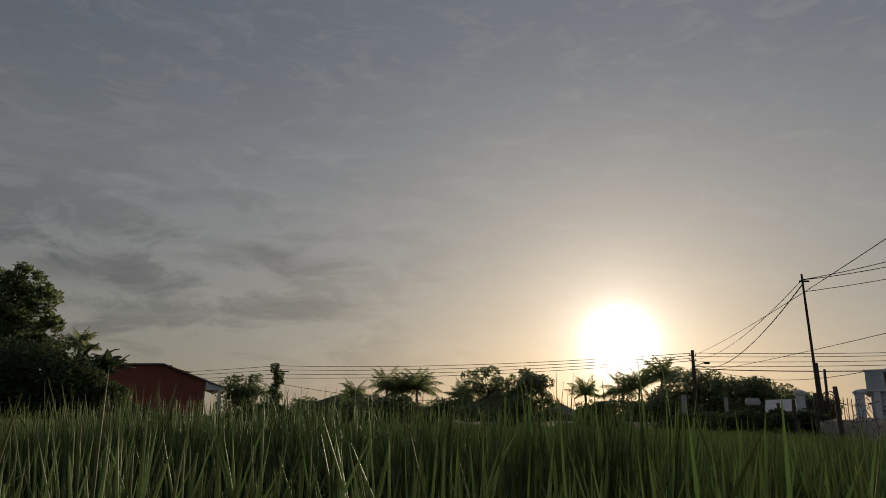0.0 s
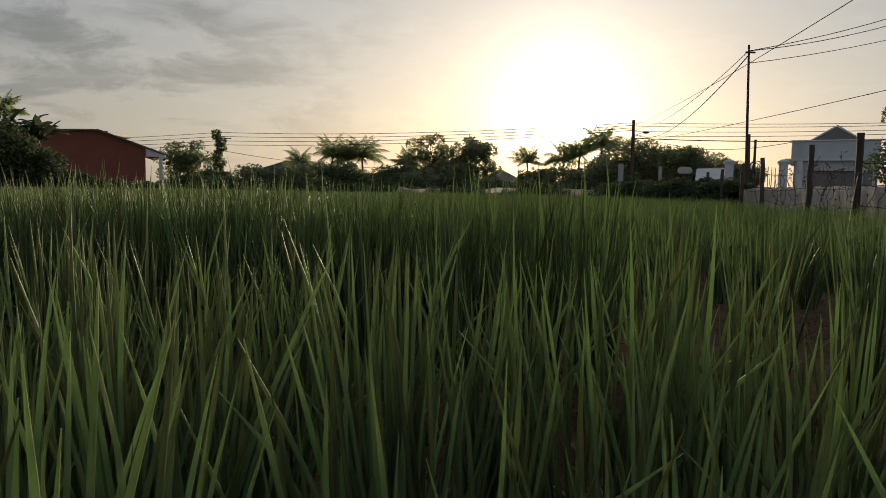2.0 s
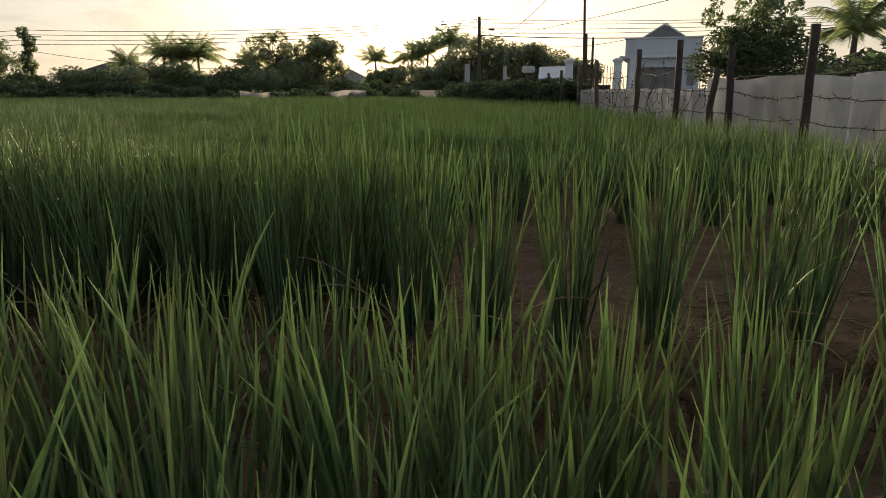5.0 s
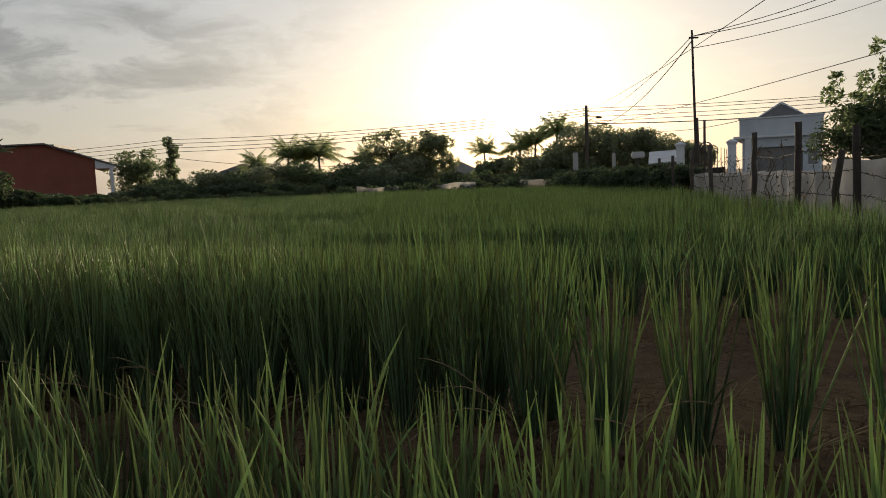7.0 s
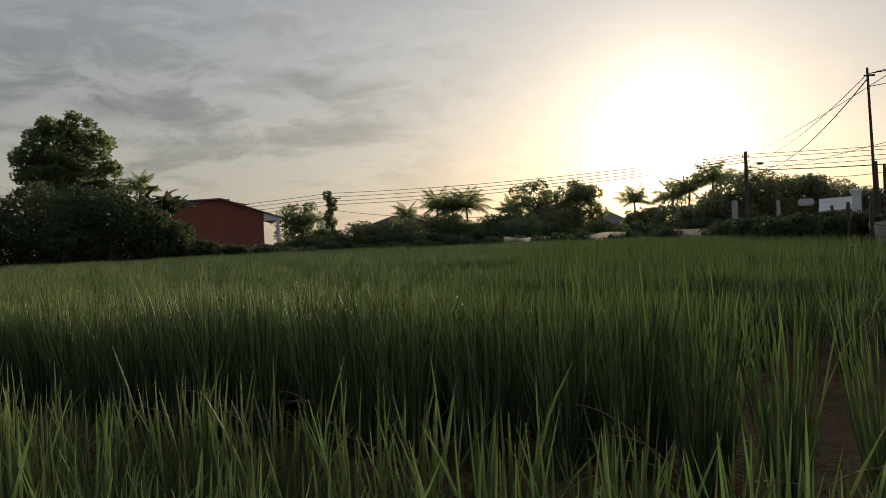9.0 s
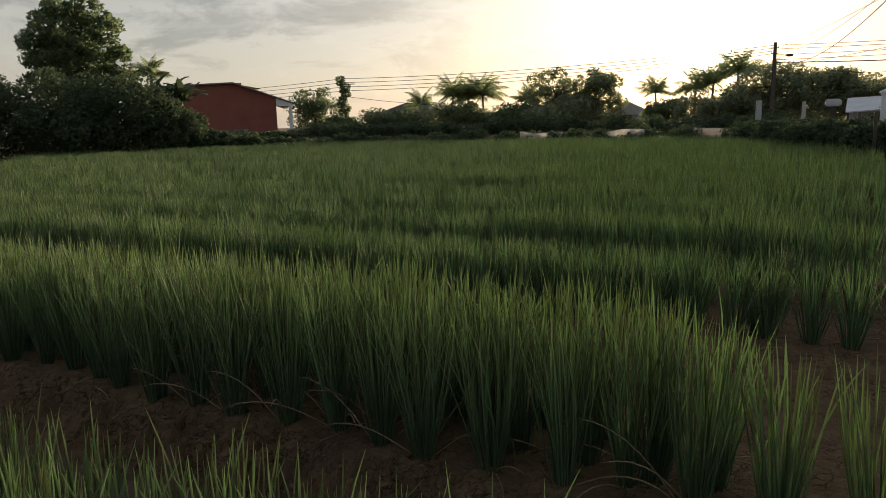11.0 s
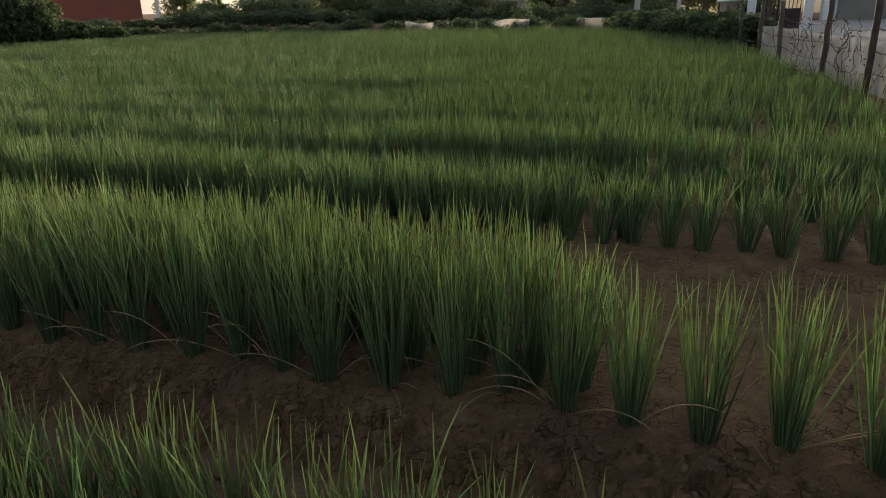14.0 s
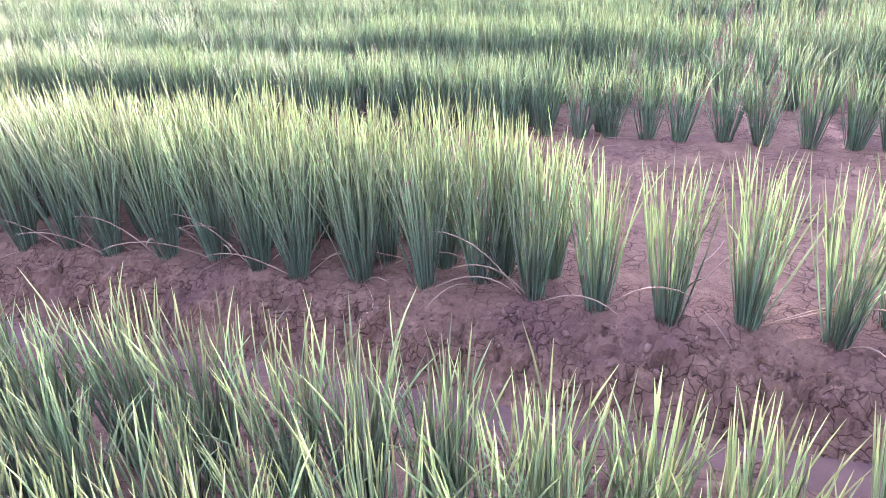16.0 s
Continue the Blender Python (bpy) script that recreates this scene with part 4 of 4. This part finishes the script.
def sheet(name, a, b, z_top, wave, label, mat, n=60, thick=0.02, rows=8, seed=1, parent=None):
    """A standing sheet with folds and an uneven upper edge."""
    r = np.random.default_rng(seed)
    a, b = np.array(a, float), np.array(b, float)
    nrm = np.array([-(b - a)[1], (b - a)[0]]) / np.linalg.norm(b - a)
    L = np.linalg.norm(b - a)
    s = np.linspace(0, 1, n)
    ph = r.uniform(0, 6, 3)
    top = z_top + wave * (np.sin(L * s * 1.9 + ph[0]) + 0.6 * np.sin(L * s * 4.3 + ph[1]))
    fold = 0.012 * np.sin(L * s * 3 + ph[2]) + 0.008 * np.sin(L * s * 11) + 0.004 * np.sin(L * s * 29)
    vs = []
    for side in (0, 1):
        for j in range(rows):
            h = j / (rows - 1)
            xy = a + (b - a) * s[:, None] + nrm * (fold * (0.4 + 0.6 * h) + side * thick)[:, None]
            vs.append(np.concatenate([xy, (-0.05 + (top + 0.05) * h)[:, None]], 1))
    v = np.concatenate(vs)
    i = (np.arange(rows - 1)[:, None] * n + np.arange(n - 1)[None]).ravel()
    q = np.stack([i, i + 1, i + n + 1, i + n], -1)
    back = q[:, ::-1] + rows * n
    e = (rows - 1) * n + np.arange(n - 1)
    rim = np.stack([e, e + 1, e + 1 + rows * n, e + rows * n], -1)
    me = np_mesh(name, v, quads_to_tris(np.concatenate([q, back, rim])), mat)
    if parent:
        return part(name, me, None, parent, label)
    ob = new(name, me)
    return tagged(ob, label, "netting")


def build_right_side():
    # net hung behind the posts, then a low rendered wall
    nf = thing("net_fence", (0, 0, 0), "pale sagging shade net hung behind the fence posts", "netting")
    na, nb = np.array((5.5, 2.6)), np.array((6.75, 8.75))
    for k in range(4):
        p, q = na + (nb - na) * k / 4, na + (nb - na) * (k + 0.996) / 4
        sheet("net_panel", p, q, 0.88 - 0.006 * (k % 2), 0.016, "", M_CLOTH, n=30, seed=3 + k, parent=nf)
    nc = np.array((9.25, 17.8))
    for k in range(6):
        p, q = nb + (0.12, 0.05) + (nc - nb) * k / 6, nb + (0.12, 0.05) + (nc - nb) * (k + 0.996) / 6
        sheet("net_panel", p, q, 0.74 - 0.008 * (k % 2), 0.012, "", M_CLOTH, n=30, seed=33 + k, parent=nf)
    part("top_cord", np_mesh("top_cord", *tube([(*(na + (nb - na) * t), 0.90 - 0.02 * abs(math.sin(t * 12))) for t in np.linspace(0, 1, 40)], 0.006, 5), M_WIRE), None, nf, "dark cord along the upper edge")
    # pale concrete lane between the fence and the house
    left = [(5.75, 0.5), (7.25, 8.6), (8.2, 11.2), (10.2, 17.0), (12.6, 24.0), (16.6, 32.0), (20.0, 39.5)]
    right = [(9.5, 0.5), (11.0, 8.6), (12.2, 12.5), (14.8, 18.5), (19.0, 24.5), (25.0, 31.0), (31.0, 37.5)]
    bm = bmesh.new()
    rows = []
    for (ax, ay), (bx, by) in zip(left, right):
        rows.append([[bm.verts.new((ax + (bx - ax) * t, ay + (by - ay) * t, z)) for t in (0, 0.33, 0.66, 1)] for z in (-0.1, 0.045)])
    for p, q in zip(rows, rows[1:]):
        for k in range(3):
            bm.faces.new([p[1][k], p[1][k + 1], q[1][k + 1], q[1][k]])
        bm.faces.new([p[0][0], p[1][0], q[1][0], q[0][0]])
        bm.faces.new([p[1][3], p[0][3], q[0][3], q[1][3]])
    bm.faces.new([rows[0][0][0], rows[0][0][3], rows[0][1][3], rows[0][1][2], rows[0][1][1], rows[0][1][0]])
    bmesh.ops.recalc_face_normals(bm, faces=bm.faces)
    me = bpy.data.meshes.new("road")
    bm.to_mesh(me)
    bm.free()
    me.materials.append(M_LANE)
    tagged(new("road", me), "pale dusty concrete lane between the fence and the house", "road", kind="structure")
    for k, (p, q, z) in enumerate([((8.3, 32.6), (9.7, 31.8), 0.70), ((4.6, 34.6), (6.4, 33.6), 0.68), ((0.7, 36.8), (2.8, 35.7), 0.64)]):
        sheet("net_strip", p, q, z, 0.045, "pale strip of netting sagging along the field edge", M_CLOTH, n=30, seed=20 + k)
        tagged(new("net_stake", np_mesh("net_stake", *tube([(*p, -0.1), (*p, z + 0.15)], 0.03, 6), M_POST)), "thin wooden stake holding the netting", "stake", "net stakes")


build_fence()
build_right_side()

# ---------------------------------------------------------------- poles and cables


def pole(name, x, y, h, r0, r1, mat, label, lean=(0, 0)):
    e = thing(name, (x, y, 0), label, "pole")
    t = np.linspace(0, 1, 8)
    p = np.stack([lean[0] * t, lean[1] * t, -0.2 + (h + 0.2) * t], -1)
    part("shaft", np_mesh("shaft", *tube(p, r0 + (r1 - r0) * t, 9), mat), None, e)
    return e


P2, PV = far_xy(15.45, 43.36), far_xy(-13.45, 58.45)


def build_poles():
    p2 = pole("utility_pole", *P2, far_z(5.25), 0.20, 0.13, M_POST, "concrete utility pole carrying several cables")
    for z in (6.55, 6.1):
        part("crossarm", boxmesh(-0.30, 0.30, -0.03, 0.03, z - 0.03, z + 0.03), M_GATE, p2)
        for x in (-0.26, 0.26):
            v, t = tube([(x, 0, z + 0.04), (x, 0, z + 0.09), (x, 0, z + 0.16)], [0.03, 0.05, 0.025], 8)
            part("insulator", np_mesh("insulator", v, t, M_WHITE), None, p2)
    part("lamp_arm", np_mesh("lamp_arm", *tube([(0, 0, 5.4), (0.4, -0.1, 5.75), (0.95, -0.2, 5.95)], 0.03, 6), M_GATE), None, p2)
    part("lamp_head", boxmesh(0.85, 1.35, -0.34, -0.06, 5.80, 6.0, bevel=0.05), M_GATE, p2, "dark street lamp head")
    p1 = pole("thin_pole", 12.25, 23.0, 5.55, 0.055, 0.035, M_POST, "tall thin pole with cables at its top", lean=(-0.12, 0.1))
    part("splint", np_mesh("splint", *tube([(0.06, -0.03, -0.1), (0.0, 0.02, 2.6)], 0.05, 7), M_POST), None, p1)
    part("crosspiece", boxmesh(-0.22, 0.1, 0.06, 0.13, 5.28, 5.33), M_GATE, p1)
    pole("short_pole", 21.4, 39.66, 3.75, 0.09, 0.07, M_POST, "short dark pole behind the gate")
    vine = thing("vine_covered_pole", (*PV, 0), "utility pole overgrown with climbing leaves", "pole")
    part("shaft", np_mesh("shaft", *tube([(0, 0, -0.2), (0, 0, 3.5), (0.02, 0, 7.0)], [0.2, 0.17, 0.12], 8), M_CONCRETE), None, vine)
    r = np.random.default_rng(77)
    zs = np.linspace(0.3, 6.6, 16)
    cs = np.stack([r.normal(0, 0.2, 16), r.normal(0, 0.2, 16), zs], -1)
    part("climber", np_mesh("climber", *leaf_cloud(r, cs, 0.48 + 0.3 * r.random(16), 4200, 0.14), M_TREE, smooth=False), None, vine, "leafy climbing vine")
    part("crossarm", boxmesh(-0.2, 1.4, -0.05, 0.05, 6.0, 6.1), M_GATE, vine)


def cable(a, b, sag, rad=0.016, label="thin black overhead cable"):
    t = np.linspace(0, 1, 25)[:, None]
    p = np.array(a) * (1 - t) + np.array(b) * t
    p[:, 2] -= sag * 4 * t[:, 0] * (1 - t[:, 0])
    tagged(new("overhead_cable", np_mesh("overhead_cable", *tube(p, rad, 5), M_CABLE)), label, "cable", "overhead cables")


def build_cables():
    for k, z in enumerate((6.7, 6.25, 5.75, 5.3)):
        cable((*PV, z), (*P2, 6.75 - 0.22 * k), 0.5, 0.028)
        cable((*PV, z), (-62.0, 108.0, z + 0.3), 0.5, 0.028)
    cable((*PV, 4.7), (5.7, 93.7, 3.4), 0.7, 0.026)
    for k, z in enumerate((6.75, 6.45, 6.0, 5.6)):
        cable((*P2, z), (58.0, 50.0, z + 0.5 + 0.14 * k), 0.4, 0.024)
    cable((*P2, 5.4), (50.0, 46.0, 5.7), 0.6, 0.042, "thick black overhead cable bundle")
    cable((*P2, 5.9), (23.3, 38.9, 3.62), 0.9, 0.018)
    top = (12.13, 23.1, 5.35)
    cable(top, (*P2, 6.25), 0.75, 0.013)
    cable((12.13, 23.1, 5.2), (*P2, 5.85), 1.3, 0.020)
    cable(top, (26.0, 28.8, 9.9), 0.30, 0.014)
    cable(top, (26.0, 28.8, 9.6), 0.42, 0.014)
    cable((12.15, 23.1, 4.95), (26.0, 28.8, 8.6), 0.25, 0.012)
    cable((*P2, 5.0), (13.8, 5.0, 3.95), 0.3, 0.014)
    cable((8.24, 5.0, 5.05), (*P2, 6.5), 0.35, 0.012)


build_poles()
build_cables()

# ---------------------------------------------------------------- clods, puddle mud and fallen leaves in the furrow


def build_clods():
    r = np.random.default_rng(15)
    base_bm = bmesh.new()
    bmesh.ops.create_icosphere(base_bm, subdivisions=1, radius=1.0)
    bv = np.array([v.co[:] for v in base_bm.verts])
    bt = np.array([[v.index for v in f.verts] for f in base_bm.faces])
    base_bm.free()
    out = []
    for k in range(2400):
        u = r.uniform(-3.4, 3.6)
        if r.random() < 0.8:
            v = EDGE - abs(r.normal(0.16, 0.13))
        else:
            v = r.normal(1.36, 0.07)
        x, y = u * BED_U + v * BED_V
        s = r.uniform(0.003, 0.009) if r.random() < 0.95 else r.uniform(0.010, 0.020)
        z = float(soil_height(np.array([x]), np.array([y]))[0])
        w = bv * (1 + 0.34 * np.sin(bv @ r.normal(0, 2.5, (3, 3)) + r.uniform(0, 6, 3)).sum(1, keepdims=True) / 2)
        q = Euler(r.uniform(0, 6, 3)).to_matrix()
        w = (w * (s * r.uniform(0.8, 1.5), s, s * r.uniform(0.3, 0.6))) @ np.array(q).T
        out.append(((w + (x, y, z + s * 0.1)), bt))
    tagged(new("clods", np_mesh("clods", *join(out), M_CLOD, smooth=False)), "crumbled dry clay clods along the furrow", "soil clods", kind="stuff")


def build_litter():
    r = np.random.default_rng(19)
    out = []
    for k in range(420):
        u = r.uniform(-5, 4.5)
        v = EDGE + r.uniform(-0.1, 5.5) if r.random() < 0.86 else r.uniform(0.3, 1.2)
        c = u * BED_U + v * BED_V
        n, L, a = 6, r.uniform(0.10, 0.34), r.uniform(0, 2 * np.pi)
        t = np.linspace(-0.5, 0.5, n)
        curve = r.normal(0, 0.5)
        px = c[0] + L * t * math.cos(a) - curve * L * t ** 2 * math.sin(a)
        py = c[1] + L * t * math.sin(a) + curve * L * t ** 2 * math.cos(a)
        pz = soil_height(px, py) + 0.006 + 0.03 * r.random() * (t + 0.5)
        out.append(tube(np.stack([px, py, pz], -1), np.linspace(0.0032, 0.001, n), 4))
    tagged(new("fallen_leaves", np_mesh("fallen_leaves", *join(out), M_DRY)), "dry straw-coloured fallen onion leaves on soil", "leaf litter", kind="stuff")


def build_mud():
    """The wet channel bed at the bottom of the wide furrow."""
    us, vs = np.arange(-3.6, 3.8, 0.03), np.arange(1.64, 1.83, 0.015)
    U, V = np.meshgrid(us, vs)
    V = V + 0.10 * lumps(U * 0.35, U * 0.2, 6, 71) + 0.02 * lumps(U, V, 9, 72)
    X, Y = U * BED_U[0] + V * BED_V[0], U * BED_U[1] + V * BED_V[1]
    f = (1.735 - V) / 0.10
    Z = bed_profile(np.full_like(V, 1.72)) + 0.004 - 0.03 * f ** 4 + 0.005 * lumps(X, Y, 18, 73)
    nx, ny = U.shape[1], U.shape[0]
    i = (np.arange(ny - 1)[:, None] * nx + np.arange(nx - 1)[None]).ravel()
    q = np.stack([i, i + 1, i + nx + 1, i + nx], -1)
    tagged(new("wet_mud", np_mesh("wet_mud", np.stack([X, Y, Z], -1).reshape(-1, 3), quads_to_tris(q), M_MUD)), "smooth wet mud on the furrow bed", "mud", kind="structure")


build_mud()
build_clods()
build_litter()
